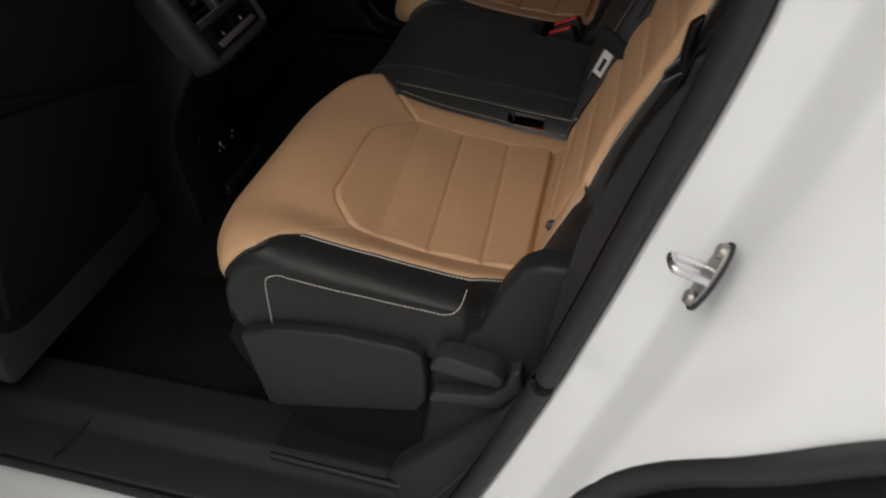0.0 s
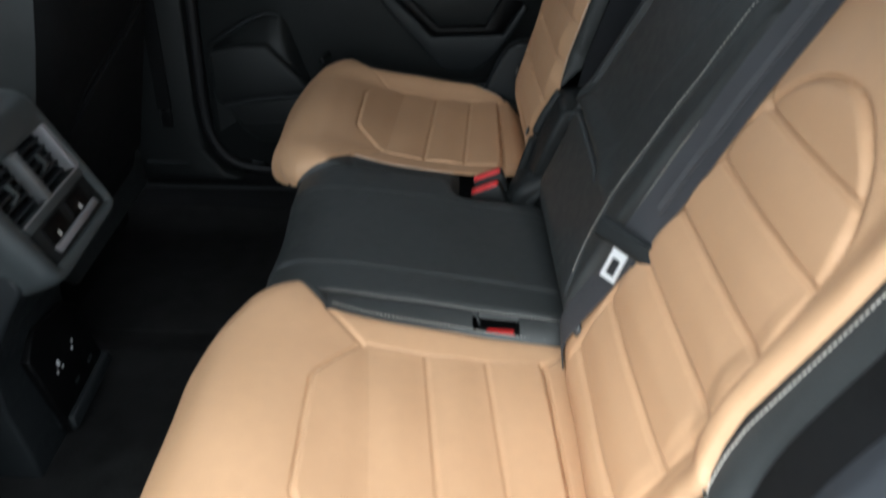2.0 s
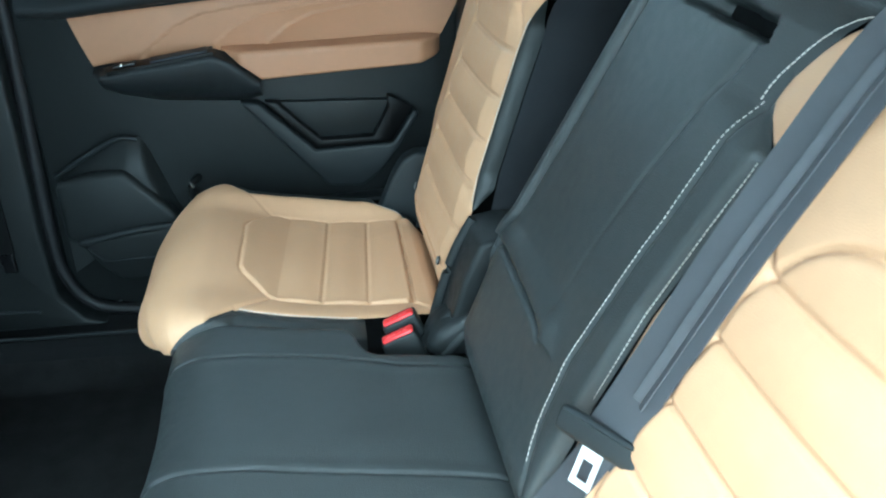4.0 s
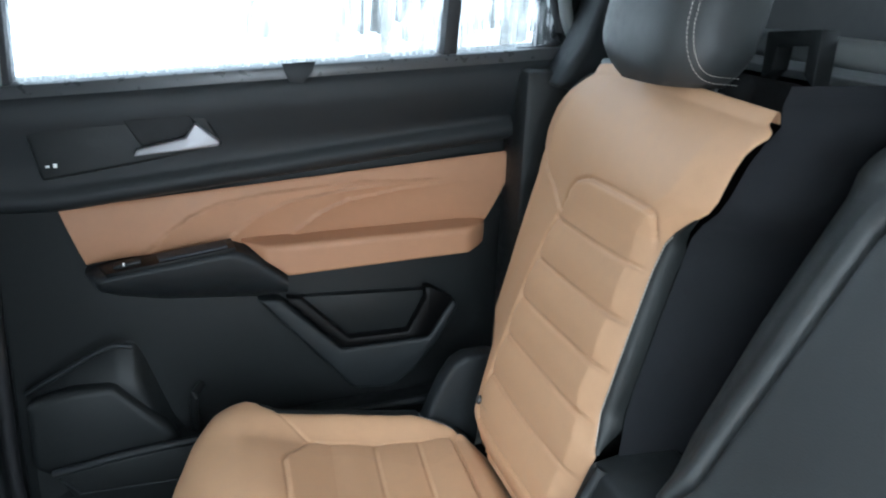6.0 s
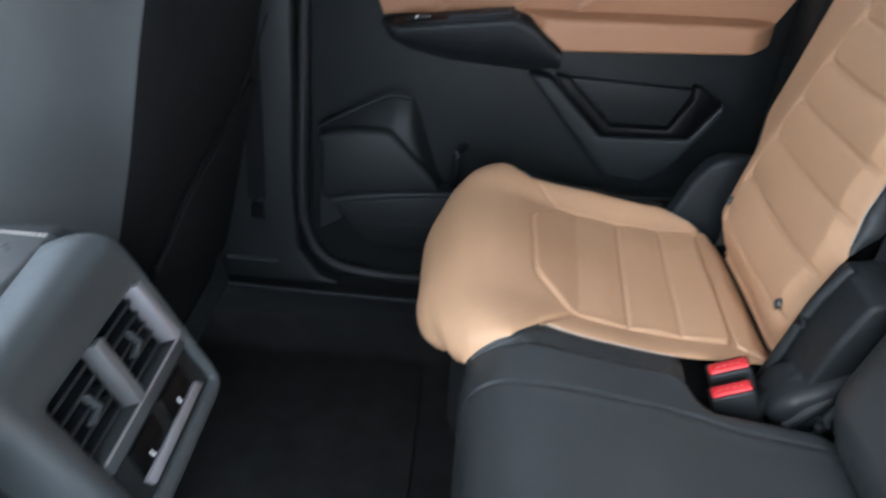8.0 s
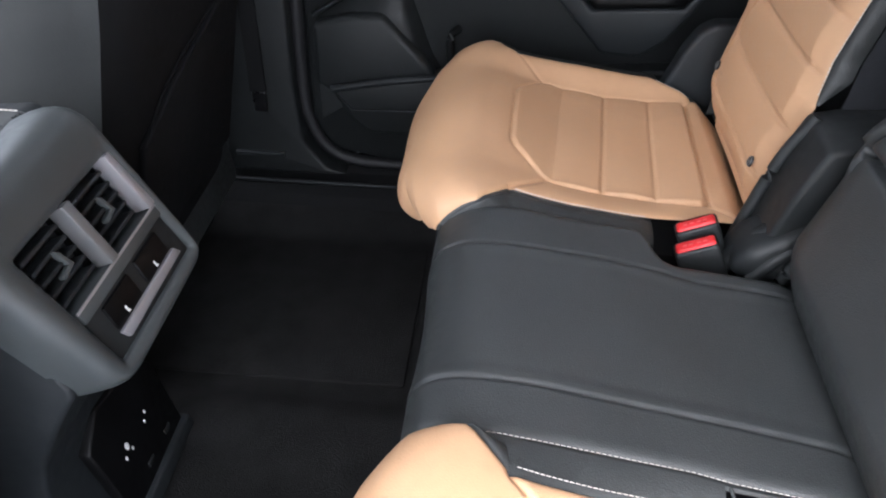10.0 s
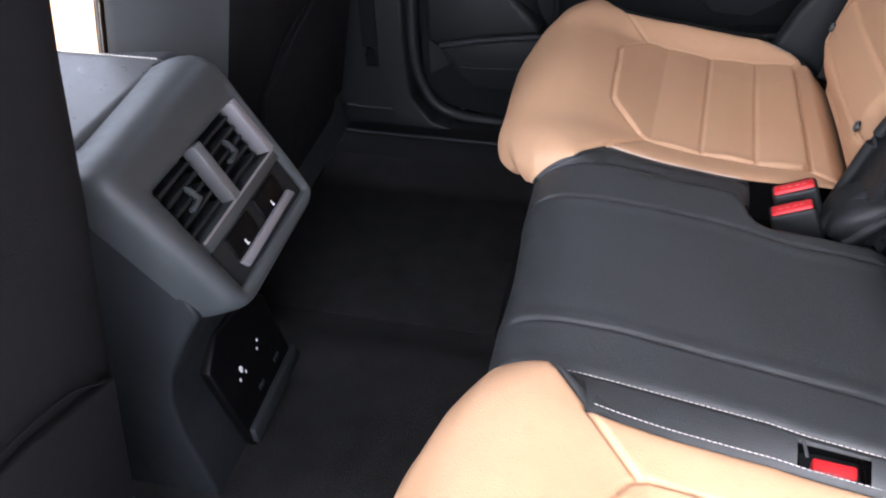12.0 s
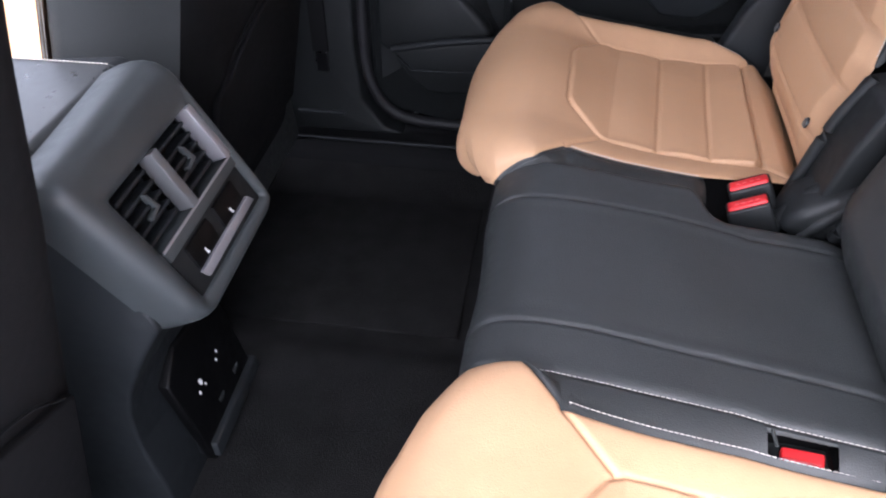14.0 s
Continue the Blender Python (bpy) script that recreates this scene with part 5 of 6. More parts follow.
part("swell_ridge", tube(spline([(-0.404, 0.722, 0.736), (-0.35, 0.714, 0.77), (-0.285, 0.712, 0.806), (-0.25, 0.714, 0.804)], 24), 0.0045, 8), PLASTIC2, door, "", 60)
part("swell_panel", prism([(-0.402, 0.728), (-0.34, 0.745), (-0.279, 0.748), (-0.2, 0.664), (-0.19, 0.64), (-0.37, 0.6), (-0.402, 0.62)], xz, 0.696, 0.73, 0.012, 4), PLASTIC, door, "", 50)
part("bottle_pocket", prism([(-0.376, 0.613), (-0.206, 0.641), (0.28, 0.68), (0.28, 0.53), (-0.31, 0.53), (-0.345, 0.56)], xz, 0.69, 0.745, 0.008, 3), PLASTIC, door, "black door pocket", 40)
part("pocket_rim", tube(spline([(-0.374, 0.688, 0.616), (-0.206, 0.688, 0.644), (0.28, 0.688, 0.682)], 20), 0.007, 8), PLASTIC2, door, "", 60)
part("pocket_line", tube(spline([(-0.365, 0.688, 0.605), (-0.342, 0.687, 0.583), (-0.325, 0.687, 0.578), (-0.1, 0.687, 0.583)], 20), 0.002, 6), PLASTIC2, door, "", 60)
part("belt_hook", tube(spline([(-0.168, 0.73, 0.64), (-0.168, 0.715, 0.7), (-0.165, 0.715, 0.715), (-0.155, 0.735, 0.718)], 14), 0.007, 8), PLASTIC, door, "", 60)
part("outer_skin", prism([(-0.5, 0.35), (-0.5, 1.12), (0.5, 1.18), (0.62, 0.9), (0.35, 0.35)], xz, 0.80, 0.84, 0.01, 2), WHITE, door, "white outer door skin", 40)

# ---- far window ----
win = thing("window_1", "wet streaked side window over snow, with a quarter light", "car window", (0.0, 0.72, 1.2), kind="structure")
part("front_frame", prism([(-0.41, 1.16), (-0.4, 1.5), (-0.365, 1.5), (-0.374, 1.18)], xz, 0.69, 0.76, 0.006, 2), GREYTRIM, win, "", 40)
part("glass_run", prism([(-0.376, 1.18), (-0.366, 1.5), (-0.356, 1.5), (-0.366, 1.18)], xz, 0.70, 0.745, 0.002), RUBBER, win)
part("divider", prism([(0.212, 1.22), (0.228, 1.5), (0.25, 1.5), (0.234, 1.22)], xz, 0.70, 0.745, 0.004, 2), RUBBER, win, "black divider bar", 40)
part("rear_frame", tube(spline([(0.335, 0.715, 1.24), (0.376, 0.715, 1.244), (0.398, 0.715, 1.256), (0.402, 0.715, 1.28), (0.388, 0.715, 1.324), (0.352, 0.715, 1.5)], 24), 0.008, 8), RUBBER, win, "", 60)
part("rear_trim", tube(spline([(0.447, 0.698, 1.215), (0.438, 0.70, 1.232), (0.426, 0.70, 1.254), (0.408, 0.70, 1.287), (0.398, 0.70, 1.325), (0.365, 0.70, 1.5)], 24), 0.013, 8, 0.01), GREYTRIM, win, "", 60)
part("corner_cover", prism([(0.37, 1.2), (0.378, 1.3), (0.36, 1.52), (0.62, 1.52), (0.62, 1.2)], xz, 0.738, 0.76, 0.004), PLASTIC, win, "", 40)
part("window_sill", prism([(-0.41, sill_z(-0.41) - 0.012), (0.42, sill_z(0.42) - 0.012), (0.42, sill_z(0.42) + 0.0085), (-0.41, sill_z(-0.41) + 0.0085)], xz, 0.692, 0.79, 0.004, 2), LEDGE, win, "", 40)
part("front_pane", prism([(-0.37, 1.17), (-0.36, 1.5), (0.23, 1.5), (0.22, 1.22)], xz, 0.722, 0.726, 0), GLASS, win, "glass pane wet with melting snow").visible_shadow = False
part("quarter_pane", prism([(0.235, 1.22), (0.25, 1.5), (0.355, 1.5), (0.395, 1.3), (0.398, 1.235)], xz, 0.722, 0.726, 0), GLASS, win, "glass pane wet with melting snow").visible_shadow = False
# ---- rear end of the centre console ----
con = thing("center_console", "black center console with rear air vents and sockets", "console", (-0.6, -0.02, 0.36))
KN = Vector((1, 0, 0.43)).normalized()


def face(y, z, w):
    """A point on the sloping rear face, w metres proud of it."""
    return Vector((-0.405 - 0.43 * (z - 0.745), y, z)) + KN * w


side = [(-0.492, 0.873), (-0.43, 0.712), (-0.43, 0.70), (-0.455, 0.66), (-0.487, 0.6), (-0.498, 0.56), (-0.5, 0.5), (-0.488, 0.43), (-0.48, 0.36), (-1.35, 0.36), (-1.35, 0.8), (-0.52, 0.885)]
bm = prism(side, xz, -0.125, 0.088, 0.008, 3)
part("body", bm, PLASTIC2, con, "black console body", 40)
# bezel: one rounded frame round the openings, rolled over at its outer edge
def side_points(corners, n):
    """n points along each side of a closed polygon."""
    return np.array([(a[0] + (b[0] - a[0]) * k / n, a[1] + (b[1] - a[1]) * k / n) for a, b in zip(corners, corners[1:] + corners[:1]) for k in range(n)])


def softened(pts, reach):
    """Rounds the corners of a closed run of points."""
    return sum(np.roll(pts, k, 0) for k in range(-reach, reach + 1)) / (2 * reach + 1)


NB = 40
outer_run = softened(side_points([(-0.115, 0.702), (-0.162, 0.897), (0.064, 0.909), (0.093, 0.705)], NB), 5)
inner_run = softened(side_points([(-0.093, 0.722), (-0.112, 0.846), (0.056, 0.846), (0.079, 0.722)], NB), 1)
BEZEL = [(0.0, -0.02), (0.0, 0.001), (0.03, 0.004), (0.15, 0.0065), (0.4, 0.009), (0.6, 0.0095), (0.76, 0.007), (0.88, 0.001), (0.95, -0.007), (0.985, -0.016), (1.0, -0.028), (0.985, -0.046)]
rows = [[tuple(face(*(inner_run[k % (4 * NB)] * (1 - t) + outer_run[k % (4 * NB)] * t), w)) for t, w in BEZEL] for k in range(4 * NB + 1)]
mesh_ob("bezel", [p for r in rows for p in r], grid_faces(4 * NB + 1, len(BEZEL), True), CONSOLE, con, "charcoal bezel rounded at its edges")
part("cross_bar", prism([(-0.1, 0.78), (0.072, 0.78), (0.073, 0.768), (-0.098, 0.768)], face, -0.03, 0.005, 0.002), CONSOLE, con, "", 40)
part("cross_line", prism([(-0.1, 0.7815), (0.072, 0.7815), (0.072, 0.779), (-0.1, 0.779)], face, 0.004, 0.0056, 0), SATIN, con, "thin chrome line")
part("button_field", prism([(-0.096, 0.768), (0.073, 0.768), (0.08, 0.712), (-0.092, 0.712)], face, -0.03, 0.001, 0.002), PLASTIC, con, "black field with seat heating buttons", 40)
part("button_edge", prism([(-0.073, 0.738), (0.054, 0.739), (0.062, 0.729), (-0.067, 0.7275)], face, 0.0, 0.006, 0.002), SATIN, con, "silver button edge", 40)
for y in (-0.05, 0.018):
    part("seat_button", prism([(y - 0.022, 0.764), (y + 0.03, 0.764), (y + 0.03, 0.74), (y - 0.022, 0.74)], face, -0.002, 0.004, 0.002), DEEP, con, "", 40)
    part("heat_mark", prism([(y - 0.001, 0.748), (y + 0.0015, 0.7485), (y + 0.002, 0.744), (y + 0.004, 0.743), (y + 0.0035, 0.7415), (y, 0.742)], face, 0.004, 0.0046, 0), WHITEMARK, con, "white pictogram")
for y0, y1, nm in ((-0.106, -0.036, "vent"), (-0.024, 0.052, "vent")):
    sh = 0.006
    # Near-black backing paints the shade in the gaps between the slats.
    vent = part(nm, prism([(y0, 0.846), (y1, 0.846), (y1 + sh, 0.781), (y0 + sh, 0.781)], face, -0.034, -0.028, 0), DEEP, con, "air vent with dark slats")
    for k in range(5):
        z = 0.8375 - k * 0.0117
        yy = sh * (0.846 - z) / 0.065
        part("slat", prism([(y0 + yy + 0.003, z), (y1 + yy - 0.007, z), (y1 + yy - 0.007, z - 0.0036), (y0 + yy + 0.003, z - 0.0036)], face, -0.02, -0.003, 0.0012, 2), PLASTIC2, vent)
    ym = 0.5 * (y0 + y1)
    part("vent_wheel", prism([(ym + 0.0, 0.826), (ym + 0.006, 0.822), (ym + 0.012, 0.806), (ym - 0.008, 0.803), (ym - 0.008, 0.807), (ym + 0.006, 0.809)], face, -0.006, 0.001, 0.001), CONSOLE, vent, "", 40)
part("vent_frame", prism([(0.048, 0.847), (0.059, 0.847), (0.072, 0.782), (0.059, 0.782)], face, -0.012, 0.008, 0.002), SATIN, con, "silver vent frame", 40)
part("vent_frame", prism([(-0.037, 0.846), (-0.024, 0.846), (-0.017, 0.781), (-0.030, 0.781)], face, -0.012, 0.008, 0.002), SILVER, con, "silver vent frame", 40)


def low(y, z, w):
    return Vector((-0.482 - 0.22 * (z - 0.5) + w, y + 0.007, z - 0.03))


part("socket_panel", prism([(-0.072, 0.57), (-0.03, 0.597), (0.06, 0.58), (0.083, 0.56), (0.083, 0.435), (-0.066, 0.43)], low, -0.004, 0.012, 0.003), DEEP, con, "gloss black socket panel", 40)
part("socket_tray", prism([(-0.062, 0.458), (0.088, 0.462), (0.09, 0.442), (-0.066, 0.437)], low, -0.01, 0.02, 0.003), PLASTIC2, con, "charcoal lower tray edge", 40)
for y, z, r in ((-0.022, 0.527, 0.0035), (-0.032, 0.518, 0.002), (0.03, 0.528, 0.0018), (0.022, 0.52, 0.0018), (-0.016, 0.517, 0.0018)):
    part("socket_mark", prism([(y + r * math.cos(a), z + r * 1.5 * math.sin(a)) for a in np.linspace(0, 6.28, 9)[:-1]], low, 0.012, 0.0126, 0), WHITEMARK, con)
for y in (-0.01, 0.04):
    part("usb_socket", prism([(y, 0.474), (y + 0.016, 0.474), (y + 0.016, 0.481), (y, 0.481)], low, 0.008, 0.0132, 0.001, 1), PLASTIC, con)
lid = part("armrest_lid", box(-0.95, -0.508, -0.112, 0.066, 0.852, 0.889, 0.012, 5), SMOOTH, con, "smooth black leather armrest lid", 40)
stitches([Vector((-0.52 - 0.42 * t, 0.055, 0.8898)) for t in np.linspace(0, 1, 40)], [Vector((0, 0.3, 1))] * 40, con)

# ---- front seats, seen from behind ----


def front_seat(sg, dx, label):
    """Backrest leaning to the rear, leather flank inwards, cloth back with pocket."""
    s_ = thing("front_seat", label, "car seat", (-0.7, sg * 0.43, 0.36), "front seats")
    yi, yo = 0.2, 0.64

    def rear(z):
        return dx + lerp_table([(0.45, -0.56), (0.62, -0.53), (0.8, -0.49), (0.9, -0.466), (1.03, -0.44), (1.2, -0.40), (1.32, -0.39), (1.36, -0.40)], z)

    zs = np.linspace(0.47, 1.345, 50)
    ys = np.linspace(0, 1, 40)
    back, flank_, fr = [], [], []
    for z in zs:
        tp = max(0, (z - 1.2) / 0.15)
        a, b = yi + 0.06 * tp ** 2, yo - 0.06 * tp ** 2
        back.append([(rear(z) - 0.03 * (abs(2 * t - 1) ** 9), sg * (a + (b - a) * t), z) for t in ys])
        flank_.append([(rear(z) - 0.03 - (0.179 - 0.02 * tp) * t, sg * (a - 0.012 * math.sin(t * math.pi) + (0.02 if t > 0.97 else 0)), z) for t in np.linspace(0, 1, 12)])
        fr.append([(rear(z) - 0.204 - 0.03 * math.exp(-((t - 0.08) / 0.1) ** 2) - 0.03 * math.exp(-((t - 0.92) / 0.1) ** 2) + 0.01, sg * (a + (b - a) * t), z) for t in np.linspace(0, 1, 24)])
    mesh_ob("back_panel", [p for r in back for p in r], grid_faces(50, 40, sg < 0), CLOTH, s_, "black cloth backrest panel")
    mesh_ob("flank", [p for r in flank_ for p in r], grid_faces(50, 12, sg > 0), BLACK, s_, "black leather backrest flank")
    # Outer flank uses the darkened leather, painting the gloom beside the pillar.
    mesh_ob("outer_flank", [(p[0], sg * (yo + yi) - p[1], p[2]) for r in flank_ for p in r], grid_faces(50, 12, sg < 0), SHADED_BLACK, s_, "black leather backrest flank")
    mesh_ob("front_cover", [p for r in fr for p in r], grid_faces(50, 24, sg > 0), TAN, s_, "tan leather backrest front")
    stitches([Vector((rear(z) - 0.205, sg * (yi + 0.001), z)) for z in np.linspace(0.6, 1.2, 80)], [Vector((0, -sg, 0.1))] * 80, s_, double=0.004)
    # pocket: a rounded welt across the back panel
    pk = [(yi + 0.05, 0.75), (yi + 0.12, 0.80), (yo - 0.12, 0.86), (yo - 0.035, 0.95)]
    part("pocket_welt", tube(spline([(rear(z) + 0.004, sg * y, z) for y, z in pk], 30), 0.0014, 6), CLOTH, s_, "", 60)
    pan = [(yi + 0.04, 0.56), (yo - 0.04, 0.56), (yo - 0.05, 0.86), (yi + 0.14, 0.79), (yi + 0.04, 0.745)]
    part("back_pocket", prism(pan, lambda u, v_, w: (rear(v_) + w - 0.004, sg * u, v_), 0, 0.012, 0.004, 3), CLOTH, s_, "black map pocket", 40)
    part("seat_base", prism([(dx - 1.05, 0.52), (dx - 0.6, 0.5), (dx - 0.54, 0.45), (dx - 0.56, 0.62), (dx - 0.7, 0.66), (dx - 1.08, 0.69)], xz, sg * 0.22, sg * 0.64, 0.02, 3), BLACK, s_, "black leather seat base", 40)
    part("seat_cushion", prism([(dx - 1.06, 0.66), (dx - 0.7, 0.64), (dx - 0.63, 0.63), (dx - 0.62, 0.70), (dx - 0.8, 0.715), (dx - 1.07, 0.735)], xz, sg * 0.215, sg * 0.63, 0.02, 4), TAN, s_, "tan leather seat cushion", 40)
    part("seat_rail", tube([Vector((dx - 1.0, sg * 0.26, 0.40)), Vector((dx - 0.66, sg * 0.26, 0.385))], 0.016, 8), CLOTH, s_, "", 40)
    part("seat_rail", tube([Vector((dx - 1.0, sg * 0.6, 0.40)), Vector((dx - 0.66, sg * 0.6, 0.385))], 0.016, 8), CLOTH, s_, "", 40)
    part("seat_foot", box(dx - 0.8, dx - 0.6, sg * 0.235, sg * 0.285, 0.36, 0.5, 0.006), CLOTH, s_, "", 40)
    part("seat_foot", box(dx - 0.8, dx - 0.6, sg * 0.575, sg * 0.625, 0.36, 0.5, 0.006), CLOTH, s_, "", 40)
    part("head_restraint", box(dx - 0.5, dx - 0.4, sg * 0.3, sg * 0.54, 1.36, 1.5, 0.035, 4), BLACK, s_, "black leather head restraint", 40)
    return s_


front_seat(1, -0.005, "black backed front passenger seat with tan front")
front_seat(-1, 0.055, "black backed driver seat with tan front")

# ---- headrest on the far seat ----
hr = thing("headrest", "black leather headrest with pale seam on the tan backrest", "headrest", (0.39, 0.39, 1.26))
rows = []
for z in np.linspace(0, 1, 30):
    ring = []
    zz = 1.243 + 0.2 * z
    hw = 0.108 * (1 - 0.25 * abs(2 * z - 1) ** 5)
    slim = 1 - 0.5 * max(0, 1 - z / 0.24) ** 2
    hd = 0.052 * (1 - 0.35 * abs(2 * z - 1) ** 4)
    for a in np.linspace(0, 2 * math.pi, 41)[:-1]:
        ca, sa = math.cos(a), math.sin(a)
        e = 0.55
        ring.append((0.378 + 0.18 * (zz - 1.25) + hd * math.copysign(abs(ca) ** e, ca) + 0.02 * (abs(sa) ** 3), 0.382 + hw * (slim if sa > 0 else 1) * math.copysign(abs(sa) ** e, sa), zz))
    rows.append(ring + ring[:1])
bm = bmesh.new()
vs = [[bm.verts.new(p) for p in r[:-1]] for r in rows]
for i in range(29):
    for k in range(40):
        bm.faces.new((vs[i][k], vs[i][(k + 1) % 40], vs[i + 1][(k + 1) % 40], vs[i + 1][k]))
bm.faces.new(vs[0][::-1])
bm.faces.new(vs[-1])
part("pad", bm, BLACK, hr, "", 50)
loop = spline([(0.358, 0.272, 1.43), (0.345, 0.272, 1.335), (0.342, 0.272, 1.305), (0.349, 0.272, 1.277), (0.368, 0.272, 1.258), (0.408, 0.273, 1.253)], 60)
stitches(loop, [Vector((-0.3, -1, 0))] * 60, hr, double=0.007, radius=0.0004)
for y in (0.31, 0.45):
    part("post", tube([Vector((0.4, y, 1.22)), Vector((0.4, y, 1.28))], 0.006, 10), PLASTIC, hr, "", 60)
    part("post_collar", box(0.385, 0.42, y - 0.018, y + 0.018, 1.218, 1.238, 0.005), PLASTIC, hr, "", 40)
cb = thing("cargo_net_cassette", "black plastic cassette with bracket behind the backrest", "cassette", (0.52, 0.2, 1.2))
part("housing", box(0.5, 0.56, -0.55, 0.55, 1.272, 1.3, 0.01, 3), GREYTRIM, cb, "", 40)
part("bracket", prism([(0.245, 1.25), (0.245, 1.31), (0.33, 1.302), (0.33, 1.248), (0.312, 1.262), (0.31, 1.288), (0.262, 1.292), (0.262, 1.262)], yz, 0.478, 0.5, 0.002), PLASTIC, cb, "", 40)

# ---- belts and buckles ----


def buckle(label, loc, tilt, sg=1):
    b = thing("belt_buckle", label, "belt buckle", loc, "belt buckles")
    m = Matrix.Translation(loc) @ tilt
    part("housing", box(-0.024, 0.024, -0.014, 0.014, -0.05, 0.0, 0.004, 3, m), PLASTIC, b, "black plastic housing", 40)
    r_ = part("release_button", box(-0.0215, 0.0215, -0.0115, 0.0055, -0.01, 0.0035, 0.003, 3, m), RED, b, "red release button", 40)
    for mx in (-0.011, -0.004, 0.004, 0.011):
        part("button_mark", box(mx - 0.0022, mx + 0.0022, -0.006, -0.003, 0.003, 0.0041, 0, m=m), PINKMARK, r_)
    part("slot", box(-0.018, 0.018, 0.0065, 0.0105, -0.006, 0.0012, 0, m=m), GLOSS, b)
    return b


tilt = Matrix.Rotation(radians(-24), 4, "Y") @ Matrix.Rotation(radians(-8), 4, "X")
buckle("black belt buckle with red button between the seats", Vector((0.152, 0.146, 0.722)), tilt)
buckle("black belt buckle with red button beside the far seat", Vector((0.157, 0.182, 0.725)), tilt)
pocket = thing("buckle_pocket", "buckle recess in the black leather strip, darkened for shade", "recess", (0.15, -0.185, 0.69))
# Floor and walls are coloured near-black to paint the pocket's inner shade.
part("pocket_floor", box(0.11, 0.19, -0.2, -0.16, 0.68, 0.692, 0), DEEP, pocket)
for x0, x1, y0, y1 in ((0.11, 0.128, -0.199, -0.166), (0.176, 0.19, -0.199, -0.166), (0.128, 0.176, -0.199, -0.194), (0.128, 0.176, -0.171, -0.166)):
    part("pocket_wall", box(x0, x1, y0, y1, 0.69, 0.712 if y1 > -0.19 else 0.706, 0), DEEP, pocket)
part("lip", tube(spline([(0.131, -0.192, 0.7235), (0.128, -0.174, 0.731), (0.138, -0.169, 0.732), (0.178, -0.168, 0.73)], 20), 0.0016, 8), BLACK, pocket, "", 60)
bk = thing("belt_buckle", "belt buckle with red button sunk in a black pocket", "belt buckle", (0.155, -0.185, 0.69), "belt buckles")
pm = Matrix.Translation((0.156, -0.184, 0.698)) @ Matrix.Rotation(radians(12), 4, "X") @ Matrix.Rotation(radians(-6), 4, "Y") @ Matrix.Rotation(radians(-8), 4, "Z")
part("housing", box(-0.03, 0.028, -0.013, 0.013, -0.014, 0.003, 0.003, 3, pm), PLASTIC, bk, "black plastic housing", 40)
part("release_button", box(-0.016, 0.018, -0.007, 0.006, 0.0, 0.0105, 0.003, 3, pm), RED, bk, "red release button", 40)

belt = thing("seat_belt", "dark grey middle seat belt hanging over the backrest", "seat belt", (0.28, -0.25, 0.86), "seat belts")
path_ = spline([(lean_x(z_) - o_, y_, z_) for z_, o_, y_ in ((1.25, -0.05, -0.29), (1.215, -0.006, -0.286), (1.18, 0.011, -0.281), (1.1, 0.0145, -0.275), (1.04, 0.016, -0.271), (0.96, 0.0145, -0.267), (0.9, 0.0145, -0.265), (0.87, 0.0135, -0.262))], 40)
part("webbing", ribbon(path_, [LN + Vector((0, -0.22, 0))] * 40, 0.049, 0.0016), WEB, belt, "dark grey woven webbing", 40)
wn_ = (LN + Vector((0, -0.22, 0))).normalized()
for k, tilt_ in ((-0.0165, 0.5), (-0.0055, -0.45), (0.0055, 0.45), (0.0165, -0.5)):
    band = [q_ + Vector((0, k, 0)) + wn_ * (0.0014 - 0.2 * k) for q_ in path_]
    part("weave_band", ribbon(band[:35], [wn_ + Vector((0, tilt_, 0))] * 35, 0.0075, 0.0008), WEB, belt, "", 40)
low_ = spline([(lean_x(0.88) - 0.0115, -0.261, 0.88), (lean_x(0.83) - 0.0105, -0.253, 0.83), (lean_x(0.76) - 0.009, -0.239, 0.76), (lean_x(0.72) + 0.012, -0.232, 0.715)], 24)
part("lower_webbing", ribbon(low_, [LN] * 24, 0.044, 0.0016), WEB, belt, "dark grey woven webbing", 40)
tm = Matrix.Translation((lean_x(0.883) - 0.019, -0.262, 0.883)) @ LN.to_track_quat("Z", "Y").to_matrix().to_4x4() @ Matrix.Rotation(radians(15), 4, "Z") @ Matrix.Rotation(radians(30), 4, "Y")
part("tongue_body", box(-0.039, 0.039, -0.011, 0.011, -0.006, 0.008, 0.005, 3, tm), PLASTIC, belt, "black tongue grip", 40)
part("grip_rim", tube([tm @ Vector(p) for p in ((-0.033, 0.009, 0.007), (0.033, 0.009, 0.007))], 0.003, 6), PLASTIC2, belt, "", 60)
tongue = bmesh.new()
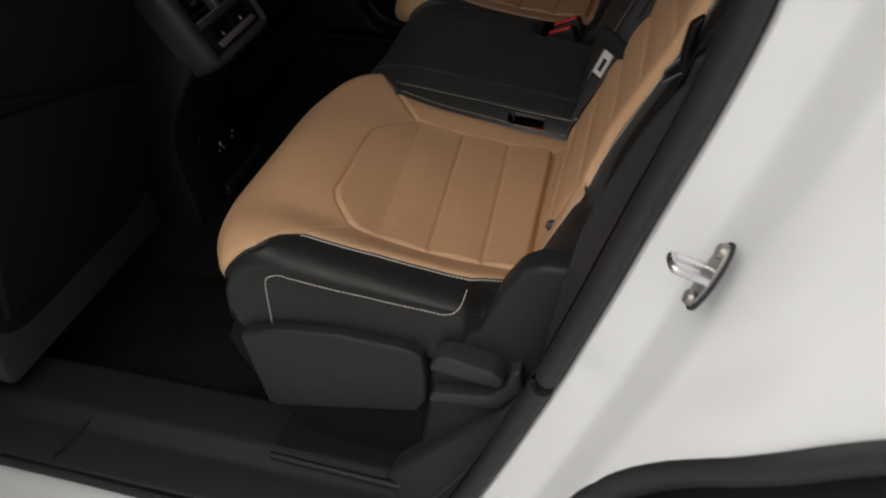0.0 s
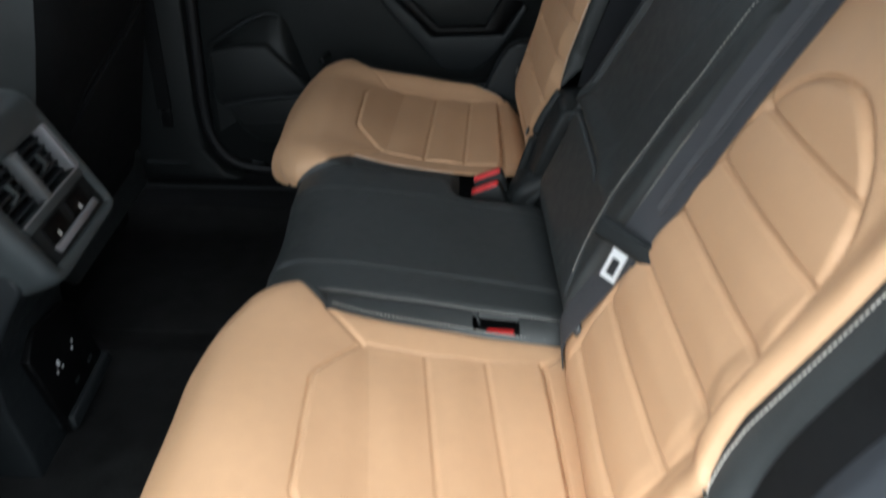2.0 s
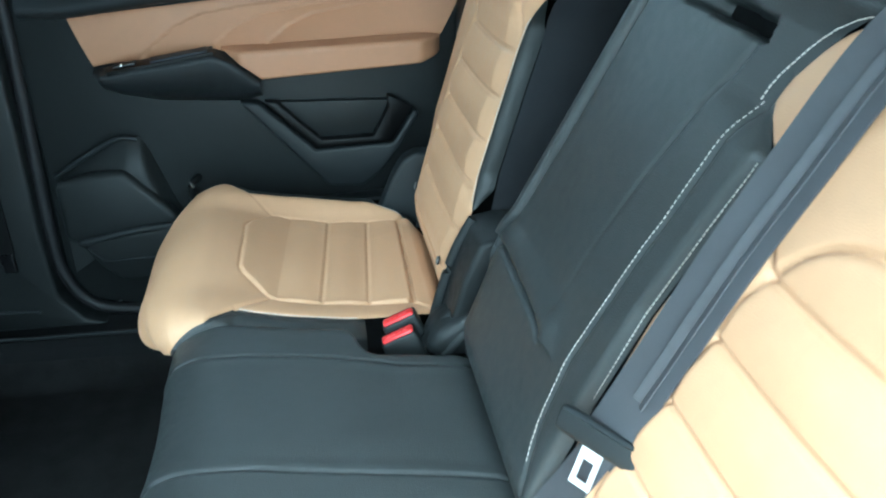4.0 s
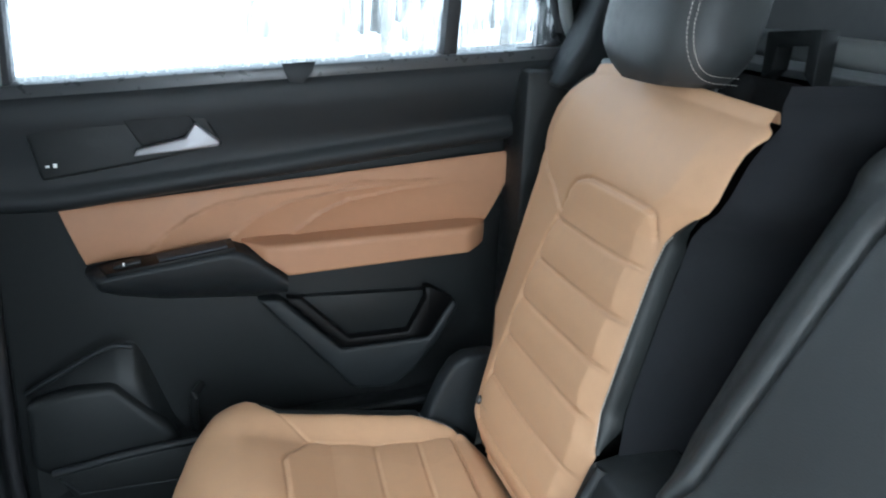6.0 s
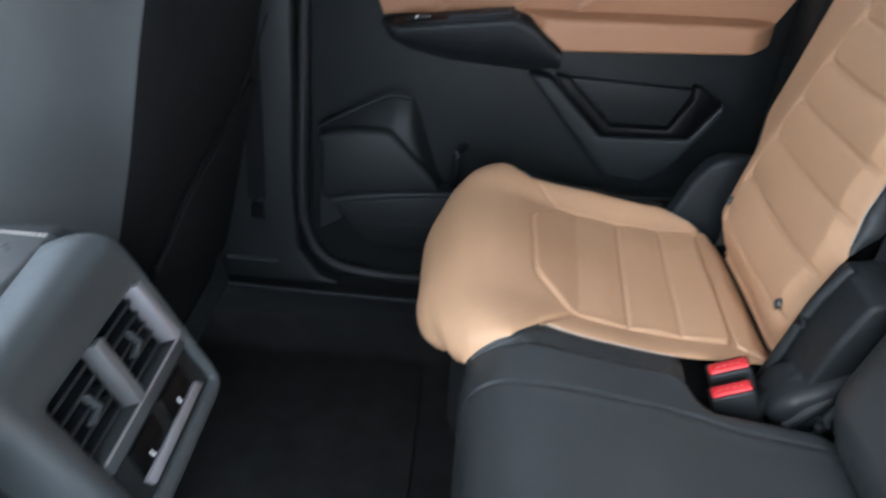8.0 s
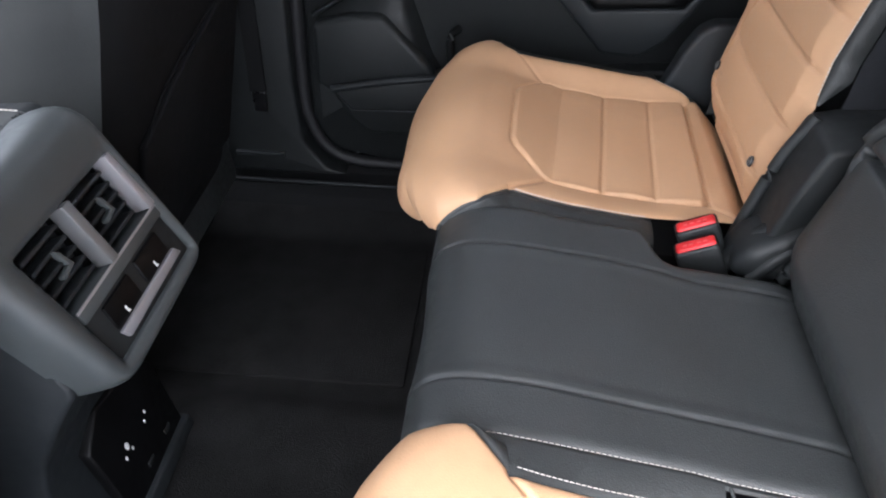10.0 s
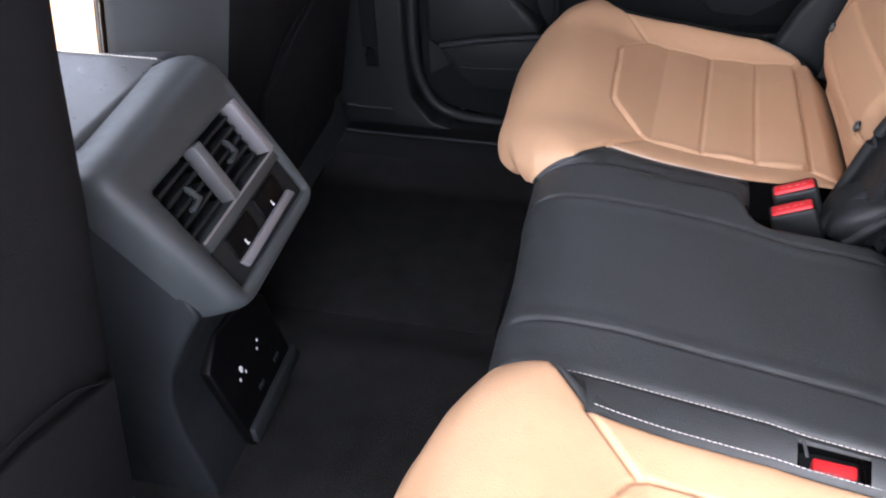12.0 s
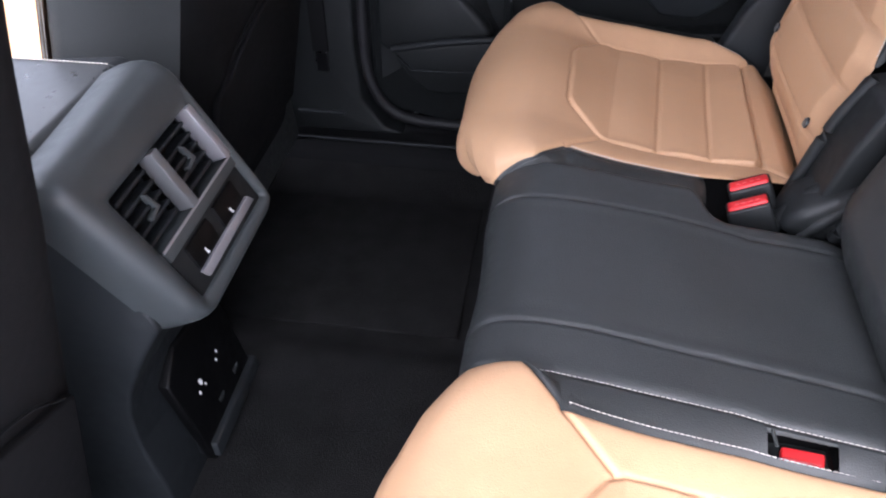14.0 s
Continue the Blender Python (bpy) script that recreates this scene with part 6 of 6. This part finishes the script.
for x0, x1, y0, y1 in ((-0.0095, 0.0095, -0.042, -0.037), (-0.0095, -0.0055, -0.037, -0.02), (0.0055, 0.0095, -0.037, -0.02), (-0.0095, 0.0095, -0.02, -0.01)):
    b2 = box(x0, x1, y0, y1, 0.0, 0.0025, 0, m=tm)
    me_ = bpy.data.meshes.new("tmp")
    b2.to_mesh(me_)
    b2.free()
    tongue.from_mesh(me_)
    bpy.data.meshes.remove(me_)
part("tongue", tongue, PLATED, belt, "bright steel tongue plate")

belt2 = thing("seat_belt", "outer seat belt against the pillar lining, darkened for shade", "seat belt", (0.36, -0.63, 1.0), "seat belts")
path_ = spline([(0.27, -0.612, 0.79), (0.275, -0.604, 0.845), (0.283, -0.595, 0.893), (0.294, -0.592, 0.929), (0.312, -0.592, 0.968), (0.330, -0.594, 1.008), (0.347, -0.598, 1.06), (0.385, -0.61, 1.14), (0.44, -0.63, 1.25), (0.47, -0.63, 1.32)], 40)
WN = Vector((-0.95, 0.1, 0.3))
# Near-black cloth in place of the grey webbing paints the belt's shade.
part("webbing", ribbon(path_, [WN] * 40, 0.044, 0.0016), CLOTH, belt2, "woven webbing darkened for shade", 40)
part("tongue_body", prism([(0.332, 1.012), (0.326, 1.034), (0.329, 1.0595), (0.34, 1.068), (0.338, 1.054), (0.336, 1.042), (0.339, 1.034)], xz, -0.617, -0.604, 0.004, 3), DEEP, belt2, "black tongue grip", 40)
part("grip_bar", prism([(0.333, 1.011), (0.337, 1.034), (0.348, 1.046), (0.362, 1.052), (0.362, 1.041), (0.352, 1.034), (0.342, 1.021)], xz, -0.622, -0.606, 0.005, 4), PLASTIC, belt2, "", 40)
part("tongue", prism([(0.316, 1.0085), (0.3162, 1.0185), (0.327, 1.031), (0.333, 1.022)], xz, -0.609, -0.607, 0.0005, 1), PLASTIC2, belt2, "dark steel tongue plate")
part("tongue_edge", tube([Vector((x, -0.6095, z)) for x, z in ((0.332, 1.0195), (0.3165, 1.0085), (0.3166, 1.0183), (0.327, 1.0303))], 0.0007, 6), GREYTRIM, belt2, "", 60)
part("tongue_slot", prism([(0.3195, 1.0125), (0.3195, 1.0172), (0.3265, 1.0255), (0.3285, 1.0205)], xz, -0.6098, -0.6088, 0), DEEP, belt2)
